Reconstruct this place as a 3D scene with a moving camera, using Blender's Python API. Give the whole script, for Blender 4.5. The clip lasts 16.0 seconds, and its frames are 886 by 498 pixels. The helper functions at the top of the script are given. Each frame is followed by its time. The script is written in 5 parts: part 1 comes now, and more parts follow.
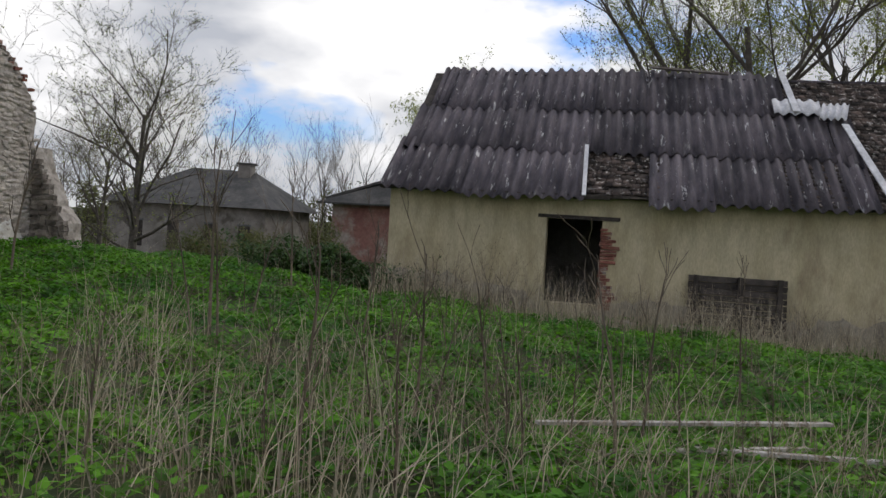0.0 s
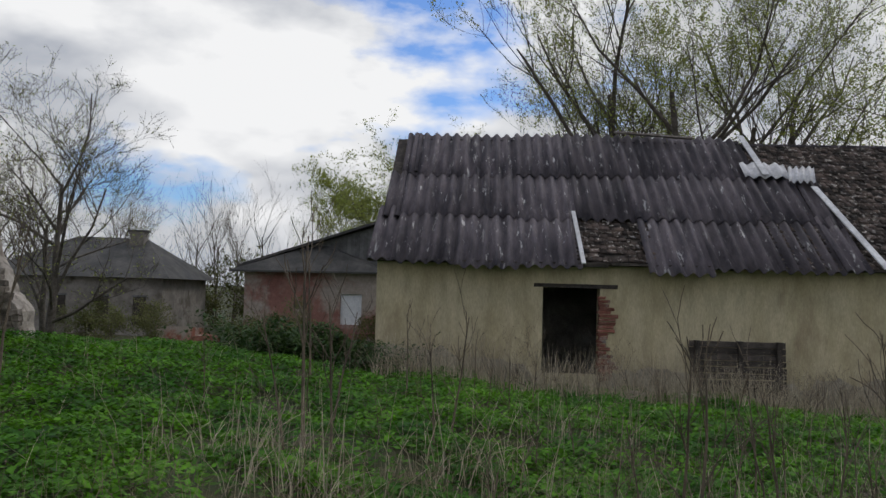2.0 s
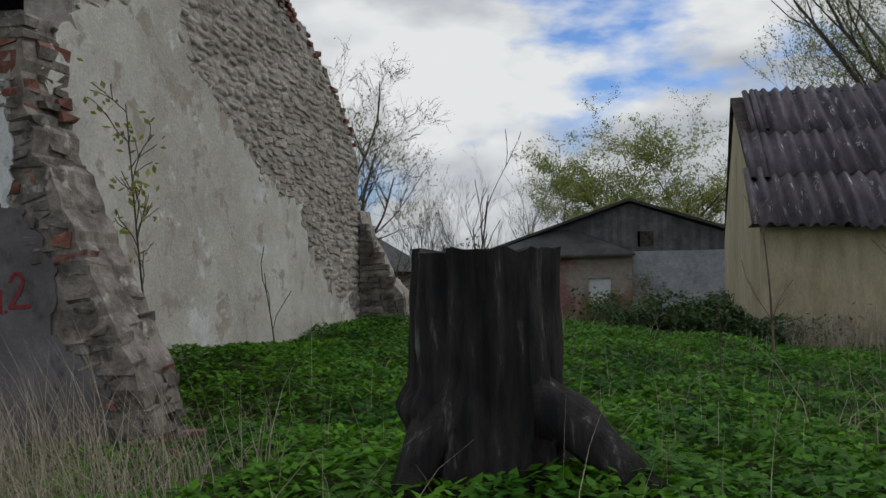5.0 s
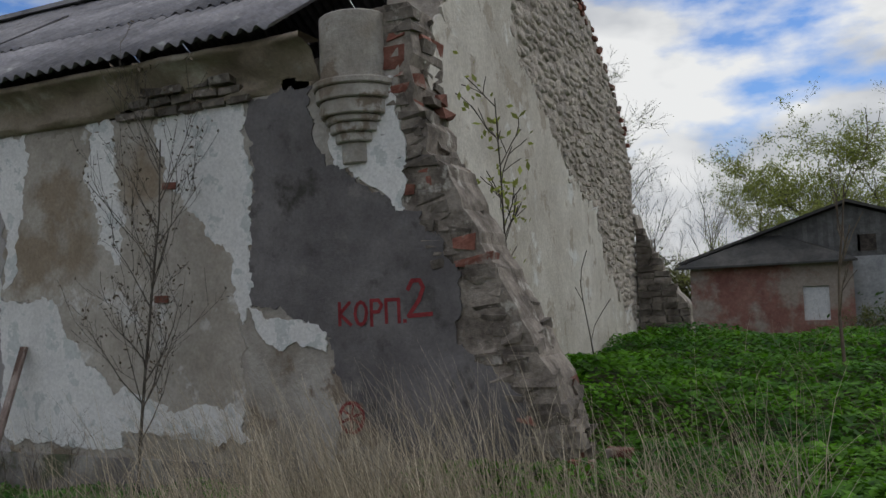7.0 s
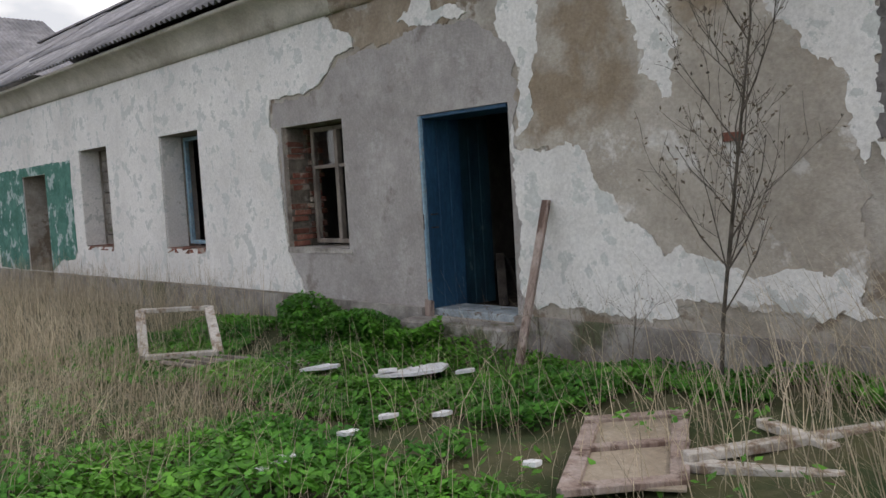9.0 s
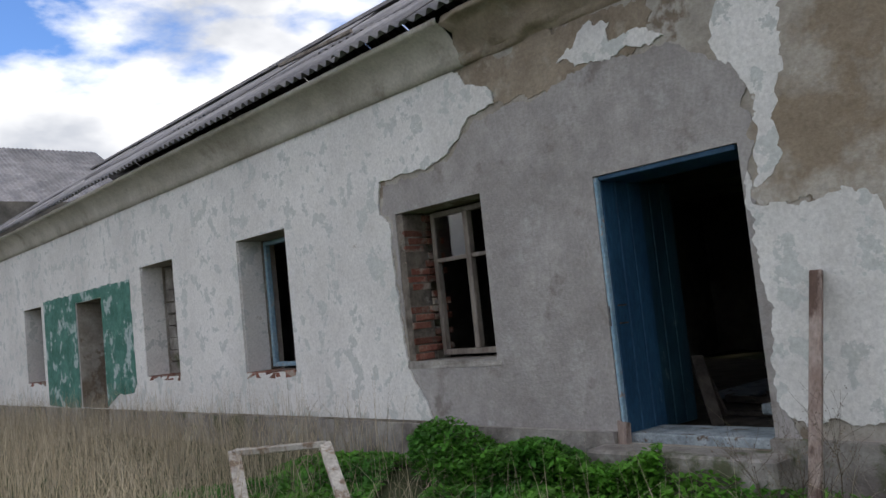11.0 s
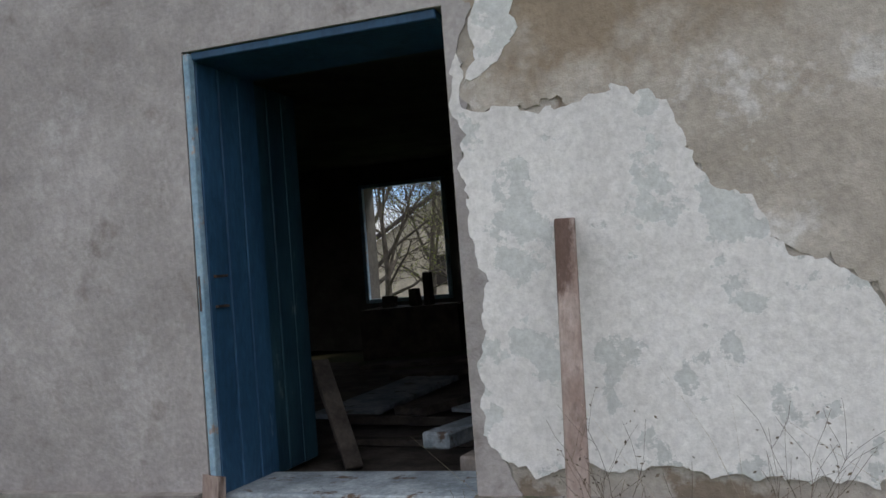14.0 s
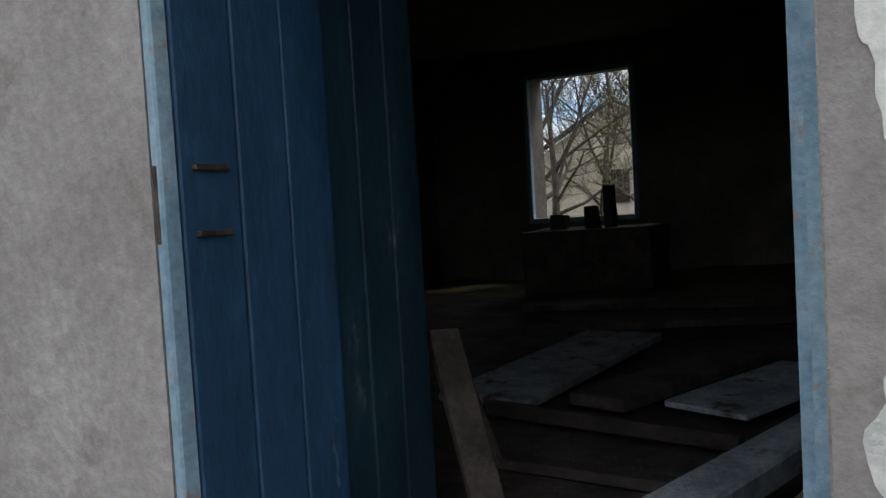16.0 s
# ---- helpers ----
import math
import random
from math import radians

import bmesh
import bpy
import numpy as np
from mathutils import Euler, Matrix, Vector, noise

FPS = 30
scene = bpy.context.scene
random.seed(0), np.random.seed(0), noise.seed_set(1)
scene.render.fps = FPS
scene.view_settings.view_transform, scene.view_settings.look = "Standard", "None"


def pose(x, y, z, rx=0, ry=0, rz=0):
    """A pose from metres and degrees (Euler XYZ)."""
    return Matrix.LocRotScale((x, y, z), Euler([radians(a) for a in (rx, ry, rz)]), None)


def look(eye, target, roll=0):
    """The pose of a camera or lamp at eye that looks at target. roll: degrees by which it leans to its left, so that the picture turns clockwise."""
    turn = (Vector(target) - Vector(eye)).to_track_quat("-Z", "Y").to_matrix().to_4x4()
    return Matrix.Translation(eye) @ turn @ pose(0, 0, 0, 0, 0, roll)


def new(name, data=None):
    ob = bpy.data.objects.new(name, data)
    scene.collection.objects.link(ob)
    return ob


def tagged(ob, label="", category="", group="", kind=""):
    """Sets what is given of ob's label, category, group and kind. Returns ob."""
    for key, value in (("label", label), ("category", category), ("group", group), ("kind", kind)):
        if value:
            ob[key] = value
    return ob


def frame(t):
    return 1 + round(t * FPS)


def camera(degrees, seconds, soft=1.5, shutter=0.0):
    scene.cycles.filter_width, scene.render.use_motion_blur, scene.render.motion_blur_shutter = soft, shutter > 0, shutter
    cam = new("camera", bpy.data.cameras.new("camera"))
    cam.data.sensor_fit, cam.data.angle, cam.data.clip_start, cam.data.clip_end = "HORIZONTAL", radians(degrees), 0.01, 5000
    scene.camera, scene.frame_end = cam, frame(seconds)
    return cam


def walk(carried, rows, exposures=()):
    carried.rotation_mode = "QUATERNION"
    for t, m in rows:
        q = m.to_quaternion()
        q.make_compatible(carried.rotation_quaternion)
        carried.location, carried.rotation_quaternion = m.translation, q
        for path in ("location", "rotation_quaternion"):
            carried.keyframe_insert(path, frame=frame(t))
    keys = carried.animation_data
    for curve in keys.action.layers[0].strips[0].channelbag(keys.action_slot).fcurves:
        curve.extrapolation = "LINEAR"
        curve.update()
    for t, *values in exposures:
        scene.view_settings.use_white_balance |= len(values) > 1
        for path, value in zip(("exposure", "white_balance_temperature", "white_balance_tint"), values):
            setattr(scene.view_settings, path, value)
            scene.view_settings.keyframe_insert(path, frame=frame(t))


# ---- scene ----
cam = camera(54.7, 16.0)
PATH = [
    (0, (18.729, -7.704, 1.994), (18.335, -5.744, 1.946), 3.4),
    (0.5, (18.129, -7.737, 1.957), (17.953, -5.745, 1.982), 3.4),
    (1, (17.522, -7.627, 2.056), (17.49, -5.628, 2.128), 3.2),
    (1.5, (16.787, -7.422, 2.217), (16.701, -5.426, 2.309), 2.7),
    (2, (15.991, -7.19, 2.218), (15.887, -5.196, 2.317), 1.5),
    (2.5, (15.067, -6.878, 2.134), (14.781, -4.9, 2.21), 1.5),
    (3, (13.929, -6.849, 2.081), (13.589, -4.879, 2.15), -1.5),
    (3.5, (13.013, -6.415, 2.022), (12.65, -4.45, 2.089), -3.4),
    (5.8, (10.813, -6.358, 1.853), (10.23, -4.446, 1.924), 1.2),
    (6, (10.524, -6.305, 1.851), (9.899, -4.405, 1.888), 1.0),
    (6.5, (9.865, -6.365, 1.868), (9.106, -4.518, 1.983), 0.3),
    (7, (9.286, -6.353, 1.805), (8.471, -4.531, 1.931), -2.2),
    (7.5, (8.657, -6.241, 1.768), (7.685, -4.495, 1.861), -0.8),
    (8, (8.002, -6.179, 1.793), (6.887, -4.519, 1.793), -2.6),
    (8.5, (7.295, -6.087, 1.742), (5.952, -4.609, 1.63), -2.6),
    (9, (6.661, -6.049, 1.681), (5.212, -4.678, 1.54), -3.3),
    (11.5, (3.76, -5.132, 1.41), (2.31, -3.776, 1.654), -5.8),
    (12, (3.342, -4.822, 1.346), (2.075, -3.302, 1.637), -4.5),
    (12.5, (2.864, -4.571, 1.312), (1.959, -2.798, 1.505), -6.4),
    (13, (2.511, -4.159, 1.28), (1.582, -2.391, 1.38), -5.7),
    (13.5, (2.43, -3.798, 1.298), (1.624, -1.971, 1.42), -4.4),
    (14, (2.313, -3.346, 1.332), (1.677, -1.451, 1.398), -4.3),
    (14.5, (2.115, -2.768, 1.332), (1.256, -0.971, 1.506), -3.8),
    (15, (1.844, -2.197, 1.342), (0.992, -0.39, 1.428), -2.8),
    (15.5, (1.579, -1.676, 1.34), (0.668, 0.104, 1.327), -2.2),
    (16, (1.389, -1.245, 1.306), (0.395, 0.488, 1.205), -3.3),
]
walk(cam, [(t, look(eye, target, roll)) for t, eye, target, roll in PATH], exposures=[(0, -0.85, 6600, 11), (2.0, -1.05, 6550, 10), (3.5, -1.25, 6450, 8), (6.0, -1.25, 6500, 8), (7.2, -1.12, 6600, 9), (8.0, -0.85, 6900, 11), (9.0, -0.3, 6950, 11), (11.5, -0.5, 6650, 10), (12.5, -0.5, 6800, 11), (13.5, -0.15, 6850, 11), (14.0, -0.08, 6800, 11), (16.0, -0.02, 6900, 10)])

from mathutils.geometry import delaunay_2d_cdt

# ---- world, sun ----
SUN = (0.75, 0.45, 0.85)
world = bpy.data.worlds.new("sky")
scene.world = world
world.use_nodes = True
wn, wl = world.node_tree.nodes, world.node_tree.links
wn.clear()
w_out, w_bg = wn.new("ShaderNodeOutputWorld"), wn.new("ShaderNodeBackground")
w_sky = wn.new("ShaderNodeTexSky")
w_sky.sky_type, w_sky.sun_disc = "NISHITA", False
w_sky.sun_elevation, w_sky.sun_rotation = radians(44), math.atan2(SUN[0], SUN[1])
w_dim = wn.new("ShaderNodeMixRGB")
w_dim.blend_type, w_dim.inputs[0].default_value = "MULTIPLY", 1.0
w_dim.inputs[2].default_value = (0.15, 0.21, 0.31, 1)
wl.new(w_sky.outputs[0], w_dim.inputs[1])
w_tc, w_map = wn.new("ShaderNodeTexCoord"), wn.new("ShaderNodeMapping")
w_map.inputs["Scale"].default_value = (1.0, 1.0, 2.3)
w_map.inputs["Location"].default_value = (0.35, 0.1, 0.0)
wl.new(w_tc.outputs["Generated"], w_map.inputs[0])
w_n = wn.new("ShaderNodeTexNoise")
w_n.inputs["Scale"].default_value, w_n.inputs["Detail"].default_value = 2.6, 12
w_n.inputs["Roughness"].default_value = 0.52
wl.new(w_map.outputs[0], w_n.inputs["Vector"])
w_r = wn.new("ShaderNodeValToRGB")
w_r.color_ramp.elements[0].position, w_r.color_ramp.elements[1].position = 0.405, 0.47
w_sep, w_low, w_add = wn.new("ShaderNodeSeparateXYZ"), wn.new("ShaderNodeMapRange"), wn.new("ShaderNodeMath")
w_low.inputs["From Min"].default_value, w_low.inputs["From Max"].default_value = 0.0, 0.36
w_low.inputs["To Min"].default_value, w_low.inputs["To Max"].default_value = 0.075, 0.0
wl.new(w_tc.outputs["Generated"], w_sep.inputs[0])
wl.new(w_sep.outputs["Z"], w_low.inputs["Value"])
wl.new(w_n.outputs[0], w_add.inputs[0])
wl.new(w_low.outputs[0], w_add.inputs[1])
wl.new(w_add.outputs[0], w_r.inputs[0])
w_n2 = wn.new("ShaderNodeTexNoise")
w_n2.inputs["Scale"].default_value, w_n2.inputs["Detail"].default_value = 4.2, 11
wl.new(w_map.outputs[0], w_n2.inputs["Vector"])
w_r2 = wn.new("ShaderNodeValToRGB")
w_r2.color_ramp.elements[0].position, w_r2.color_ramp.elements[1].position = 0.40, 0.60
w_r2.color_ramp.elements[0].color = (0.92, 0.98, 1.10, 1)
w_r2.color_ramp.elements[1].color = (1.85, 1.87, 1.90, 1)
wl.new(w_n2.outputs[0], w_r2.inputs[0])
w_mix = wn.new("ShaderNodeMixRGB")
wl.new(w_r.outputs[0], w_mix.inputs[0])
wl.new(w_dim.outputs[0], w_mix.inputs[1])
wl.new(w_r2.outputs[0], w_mix.inputs[2])
wl.new(w_mix.outputs[0], w_bg.inputs[0])
w_bg.inputs[1].default_value = 1.0
wl.new(w_bg.outputs[0], w_out.inputs[0])

sun = new("sun", bpy.data.lights.new("sun", "SUN"))
sun.data.energy, sun.data.angle, sun.data.color = 1.4, radians(12), (1.0, 0.95, 0.86)
sun.matrix_world = look(SUN, (0, 0, 0))


# ---- materials ----
def mat(name, c1, c2, scale=2.0, rough=0.88, bump=0.35, fine=45.0, metal=0.0, rand=0.0, island=0.0, lo=0.38, hi=0.62,
        stretch=(1, 1, 1), c3=None, c3scale=0.8, c3lo=0.55, c3hi=0.62, spec=0.3,
        c4=None, c4scale=4.0, c4lo=0.6, c4hi=0.64, cloud=0.7, chip=0.0, spots=(), spot_col=(0.2, 0.15, 0.1)):
    """Two-tone surface: large blotches, fine grain with relief, and a third tone as stains."""
    m = bpy.data.materials.new(name)
    m.use_nodes = True
    n, l = m.node_tree.nodes, m.node_tree.links
    b = n["Principled BSDF"]
    geo, mp = n.new("ShaderNodeNewGeometry"), n.new("ShaderNodeMapping")
    mp.inputs["Scale"].default_value = stretch
    l.new(geo.outputs["Position"], mp.inputs[0])

    def noise_of(s, detail=6, rough_=0.6):
        t = n.new("ShaderNodeTexNoise")
        t.inputs["Scale"].default_value, t.inputs["Detail"].default_value = s, detail
        t.inputs["Roughness"].default_value = rough_
        l.new(mp.outputs[0], t.inputs["Vector"])
        return t.outputs[0]

    def ramp(src, a, b_, ca, cb):
        r = n.new("ShaderNodeValToRGB")
        r.color_ramp.elements[0].position, r.color_ramp.elements[1].position = a, b_
        r.color_ramp.elements[0].color, r.color_ramp.elements[1].color = (*ca, 1), (*cb, 1)
        l.new(src, r.inputs[0])
        return r.outputs[0]

    def mix(mode, fac, a, b_):
        x = n.new("ShaderNodeMixRGB")
        x.blend_type = mode
        if isinstance(fac, float):
            x.inputs[0].default_value = fac
        else:
            l.new(fac, x.inputs[0])
        l.new(a, x.inputs[1])
        l.new(b_, x.inputs[2])
        return x.outputs[0]

    col = ramp(noise_of(scale), lo, hi, c1, c2)
    if c3:
        mask = ramp(noise_of(c3scale, 8, 0.65), c3lo, c3hi, (0, 0, 0), (1, 1, 1))
        rgb = n.new("ShaderNodeRGB")
        rgb.outputs[0].default_value = (*c3, 1)
        col = mix("MIX", mask, col, rgb.outputs[0])
    if c4:
        mask4 = ramp(noise_of(c4scale, 10, 0.7), c4lo, c4hi, (0, 0, 0), (1, 1, 1))
        rgb4 = n.new("ShaderNodeRGB")
        rgb4.outputs[0].default_value = (*c4, 1)
        col = mix("MIX", mask4, col, rgb4.outputs[0])
    for centre, radius in spots:
        dist = n.new("ShaderNodeVectorMath")
        dist.operation = "DISTANCE"
        l.new(geo.outputs["Position"], dist.inputs[0])
        dist.inputs[1].default_value = centre
        edge_n = n.new("ShaderNodeMath")
        edge_n.operation = "MULTIPLY_ADD"
        l.new(noise_of(3.0, 8, 0.65), edge_n.inputs[0])
        edge_n.inputs[1].default_value = 2.2 * radius
        l.new(dist.outputs["Value"], edge_n.inputs[2])
        rgbs = n.new("ShaderNodeRGB")
        rgbs.outputs[0].default_value = (*spot_col, 1)
        col = mix("MIX", ramp(edge_n.outputs[0], radius * 1.55, radius * 2.25, (0.9, 0.9, 0.9), (0, 0, 0)), col, rgbs.outputs[0])
    f = noise_of(fine, 4, 0.7)
    col = mix("MULTIPLY", 0.8, col, ramp(f, 0.3, 0.7, (0.76, 0.76, 0.76), (1.12, 1.12, 1.12)))
    col = mix("MULTIPLY", cloud, col, ramp(noise_of(scale * 4.5, 5, 0.65), 0.32, 0.66, (0.72, 0.71, 0.70), (1.12, 1.12, 1.12)))
    src = None
    if rand:
        src = (n.new("ShaderNodeObjectInfo").outputs["Random"], rand)
    elif island:
        src = (geo.outputs["Random Per Island"], island)
    if src:
        col = mix("MULTIPLY", 1.0, col, ramp(src[0], 0, 1, (1 - src[1],) * 3, (1 + src[1] * 0.6,) * 3))
    l.new(col, b.inputs["Base Color"])
    b.inputs["Roughness"].default_value, b.inputs["Metallic"].default_value = rough, metal
    b.inputs["Specular IOR Level"].default_value = spec
    if bump:
        bp = n.new("ShaderNodeBump")
        bp.inputs["Strength"].default_value, bp.inputs["Distance"].default_value = bump, 0.02
        l.new(f, bp.inputs["Height"])
        last = bp
        if chip and c3:
            last = n.new("ShaderNodeBump")
            last.invert = True
            last.inputs["Strength"].default_value, last.inputs["Distance"].default_value = chip, 0.012
            l.new(mask, last.inputs["Height"])
            l.new(bp.outputs[0], last.inputs["Normal"])
        l.new(last.outputs[0], b.inputs["Normal"])
    return m


def leaf_mat(name, c1, c2, scale=1.5, var=0.45, through_=0.35):
    m = mat(name, c1, c2, scale=scale, rough=0.6, bump=0.0, island=var)
    n, l = m.node_tree.nodes, m.node_tree.links
    b, o = n["Principled BSDF"], n["Material Output"]
    tr, ms = n.new("ShaderNodeBsdfTranslucent"), n.new("ShaderNodeMixShader")
    l.new(b.inputs["Base Color"].links[0].from_socket, tr.inputs[0])
    ms.inputs[0].default_value = through_
    l.new(b.outputs[0], ms.inputs[1])
    l.new(tr.outputs[0], ms.inputs[2])
    l.new(ms.outputs[0], o.inputs[0])
    return m


M_SOIL = mat("soil", (0.03, 0.05, 0.015), (0.07, 0.07, 0.03), scale=1.2, fine=30, c3=(0.12, 0.1, 0.06), c3lo=0.5, c3hi=0.7)
M_OLD = mat("old_render", (0.31, 0.275, 0.235), (0.46, 0.43, 0.395), scale=1.6, fine=28, bump=0.6, c3=(0.24, 0.195, 0.155), c3scale=1.5, c3lo=0.55, c3hi=0.585)
M_WHITE = mat("limewash", (0.68, 0.667, 0.66), (0.79, 0.777, 0.77), scale=0.8, fine=35, bump=0.22, c3=(0.565, 0.58, 0.575), c3scale=3.6, c3lo=0.548, c3hi=0.562, c4=(0.50, 0.47, 0.44), c4scale=3.2, c4lo=0.66, c4hi=0.69, cloud=0.3, chip=0.35)
M_GREY = mat("cement_render", (0.31, 0.288, 0.285), (0.41, 0.388, 0.385), scale=1.1, fine=40, bump=0.3, c3=(0.25, 0.225, 0.215), c3scale=2.6, c3lo=0.56, c3hi=0.66, c4=(0.47, 0.455, 0.46), c4scale=1.9, c4lo=0.56, c4hi=0.68, cloud=0.5)
M_DARK = mat("dark_cement", (0.125, 0.115, 0.118), (0.20, 0.186, 0.188), scale=1.0, fine=40, bump=0.3, c3=(0.065, 0.06, 0.055), c3scale=1.9, c3lo=0.55, c3hi=0.66, c4=(0.23, 0.21, 0.20), c4scale=1.5, c4lo=0.58, c4hi=0.68, cloud=0.5)
M_BROWN = mat("brown_undercoat", (0.24, 0.19, 0.145), (0.37, 0.31, 0.245), scale=1.4, fine=30, bump=0.6, c3=(0.46, 0.42, 0.36), c3scale=1.8, c3lo=0.55, c3hi=0.66, cloud=0.6)
M_TAN = mat("sandy_undercoat", (0.37, 0.33, 0.285), (0.48, 0.44, 0.395), scale=1.3, fine=30, bump=0.5, c3=(0.62, 0.60, 0.58), c3scale=1.9, c3lo=0.565, c3hi=0.62, c4=(0.33, 0.27, 0.215), c4scale=1.4, c4lo=0.58, c4hi=0.70, cloud=0.5, spots=(((1.78, 0, 2.42), 0.5), ((2.15, 0, 2.95), 0.5), ((3.3, 0, 3.1), 0.35), ((2.4, 0, 2.45), 0.3)), spot_col=(0.275, 0.215, 0.155))
M_PLINTH = mat("damp_plinth", (0.20, 0.18, 0.17), (0.38, 0.36, 0.34), scale=2.5, fine=30, bump=0.6, c3=(0.12, 0.13, 0.08), c3scale=1.5)
M_GABLE = mat("gable_plaster", (0.50, 0.46, 0.40), (0.66, 0.62, 0.56), scale=0.7, fine=25, bump=0.5, c3=(0.41, 0.36, 0.30), c3scale=1.6, c3lo=0.55, c3hi=0.60, c4=(0.70, 0.69, 0.66), c4scale=1.2, c4lo=0.57, c4hi=0.62, cloud=0.5, chip=0.4)
M_MORTAR = mat("rubble_mortar", (0.30, 0.265, 0.23), (0.47, 0.42, 0.37), scale=3.0, fine=14, bump=1.0, c3=(0.22, 0.19, 0.16), c3scale=4, c3lo=0.55, c3hi=0.62)
M_STONE = mat("rubble_stone", (0.37, 0.325, 0.285), (0.55, 0.49, 0.43), scale=3.0, fine=22, bump=1.0, rand=0.16)
M_CORNER = mat("dirty_corner_stone", (0.11, 0.092, 0.078), (0.30, 0.26, 0.225), scale=4, fine=25, bump=0.9, rand=0.4, c3=(0.40, 0.37, 0.33), c3scale=3.5, c3lo=0.58, c3hi=0.64)
M_STONES = mat("rubble_stone_joined", (0.37, 0.325, 0.285), (0.55, 0.49, 0.43), scale=3.0, fine=22, bump=1.0, island=0.16)
M_BRICK = mat("red_brick", (0.20, 0.075, 0.055), (0.31, 0.14, 0.105), scale=6, fine=40, bump=0.5, rand=0.45, c3=(0.36, 0.31, 0.27), c3scale=3, c3lo=0.52, c3hi=0.6)
M_BRICKS = mat("red_brick_joined", (0.27, 0.10, 0.07), (0.40, 0.2, 0.15), scale=3, fine=40, bump=0.5, island=0.4, c3=(0.40, 0.34, 0.3), c3scale=0.6, c3lo=0.5, c3hi=0.6)
M_YELLOW = mat("yellow_plaster", (0.44, 0.375, 0.235), (0.54, 0.47, 0.315), scale=0.7, fine=25, bump=0.35, c3=(0.36, 0.29, 0.19), c3scale=1.1, c3lo=0.57, c3hi=0.72, stretch=(1.4, 1, 0.45), c4=(0.25, 0.2, 0.15), c4scale=2.6, c4lo=0.70, c4hi=0.72)
M_YBASE = mat("stained_plinth", (0.25, 0.22, 0.18), (0.40, 0.36, 0.29), scale=1.6, fine=25, bump=0.5)
M_SHEET = mat("fibre_cement_sheet", (0.05, 0.045, 0.054), (0.135, 0.117, 0.13), scale=1.3, fine=18, bump=0.3, rand=0.32, c3=(0.26, 0.25, 0.25), c3scale=2.2, c3lo=0.60, c3hi=0.70, stretch=(2.6, 0.45, 0.45), c4=(0.50, 0.49, 0.49), c4scale=3.4, c4lo=0.605, c4hi=0.65)
M_SHEETNEW = mat("pale_sheet", (0.5, 0.5, 0.52), (0.66, 0.66, 0.68), scale=2, fine=20, bump=0.1)
M_SHINGLE = mat("mossy_shingle", (0.04, 0.034, 0.03), (0.14, 0.105, 0.09), scale=3, fine=30, bump=0.5, island=0.75, c3=(0.52, 0.48, 0.44), c3scale=9, c3lo=0.57, c3hi=0.63)
M_WOOD = mat("weathered_wood", (0.20, 0.17, 0.15), (0.34, 0.30, 0.27), scale=6, fine=50, bump=0.5, rand=0.3, stretch=(1, 1, 0.3))
M_PALEWOOD = mat("peeling_white_wood", (0.45, 0.41, 0.37), (0.62, 0.58, 0.54), scale=7, fine=50, bump=0.4, rand=0.2, c3=(0.27, 0.2, 0.15), c3scale=9, c3lo=0.5, c3hi=0.6)
M_PINKWOOD = mat("reddish_plank", (0.27, 0.20, 0.175), (0.40, 0.33, 0.30), scale=8, fine=50, bump=0.5, stretch=(1, 1, 0.25), c3=(0.13, 0.085, 0.07), c3scale=5, c3lo=0.52, c3hi=0.60)
M_DARKWOOD = mat("old_dark_wood_and_openings", (0.04, 0.034, 0.03), (0.095, 0.08, 0.07), scale=5, fine=40, bump=0.5, rand=0.35)
M_BLUE = mat("blue_paint", (0.018, 0.062, 0.125), (0.03, 0.095, 0.18), scale=5, rough=0.55, fine=40, bump=0.2, c3=(0.12, 0.2, 0.28), c3scale=9, c3lo=0.66, c3hi=0.72, stretch=(1, 1, 0.35))
M_LIGHTBLUE = mat("light_blue_paint", (0.20, 0.33, 0.44), (0.29, 0.42, 0.52), scale=6, rough=0.6, fine=40, bump=0.3, c3=(0.35, 0.3, 0.27), c3scale=12, c3lo=0.6, c3hi=0.66)
M_GREEN = mat("green_paint", (0.05, 0.16, 0.13), (0.09, 0.24, 0.20), scale=3, fine=30, bump=0.4, c3=(0.4, 0.5, 0.5), c3scale=2.2, c3lo=0.54, c3hi=0.58)
# the door's blue again, darkened so the colour holds the doorway's shadow
M_BLUE_SHADED = mat("shaded_blue_paint", (0.010, 0.036, 0.06), (0.02, 0.06, 0.085), scale=5, rough=0.55, fine=40, bump=0.2, c3=(0.14, 0.2, 0.22), c3scale=5, c3lo=0.64, c3hi=0.72, stretch=(1, 1, 0.35))
M_BLUEWASH = mat("pale_blue_worn_wood", (0.20, 0.24, 0.27), (0.36, 0.41, 0.45), scale=5, fine=45, bump=0.5, rand=0.3, c3=(0.12, 0.09, 0.07), c3scale=7, c3lo=0.58, c3hi=0.64)
M_RED = mat("red_lettering", (0.20, 0.025, 0.03), (0.28, 0.045, 0.05), scale=9, fine=50, bump=0.2)
M_ROOM = mat("dark_grey_plaster", (0.08, 0.078, 0.072), (0.16, 0.15, 0.14), scale=1.5, fine=25, bump=0.5)
M_CHAR = mat("charred_bark", (0.010, 0.009, 0.009), (0.04, 0.035, 0.032), scale=5, fine=16, bump=1.0, c3=(0.17, 0.165, 0.16), c3scale=5, c3lo=0.6, c3hi=0.68, stretch=(2.2, 2.2, 0.35))
M_BARK = mat("grey_bark", (0.07, 0.06, 0.05), (0.15, 0.13, 0.11), scale=6, fine=30, bump=0.5)
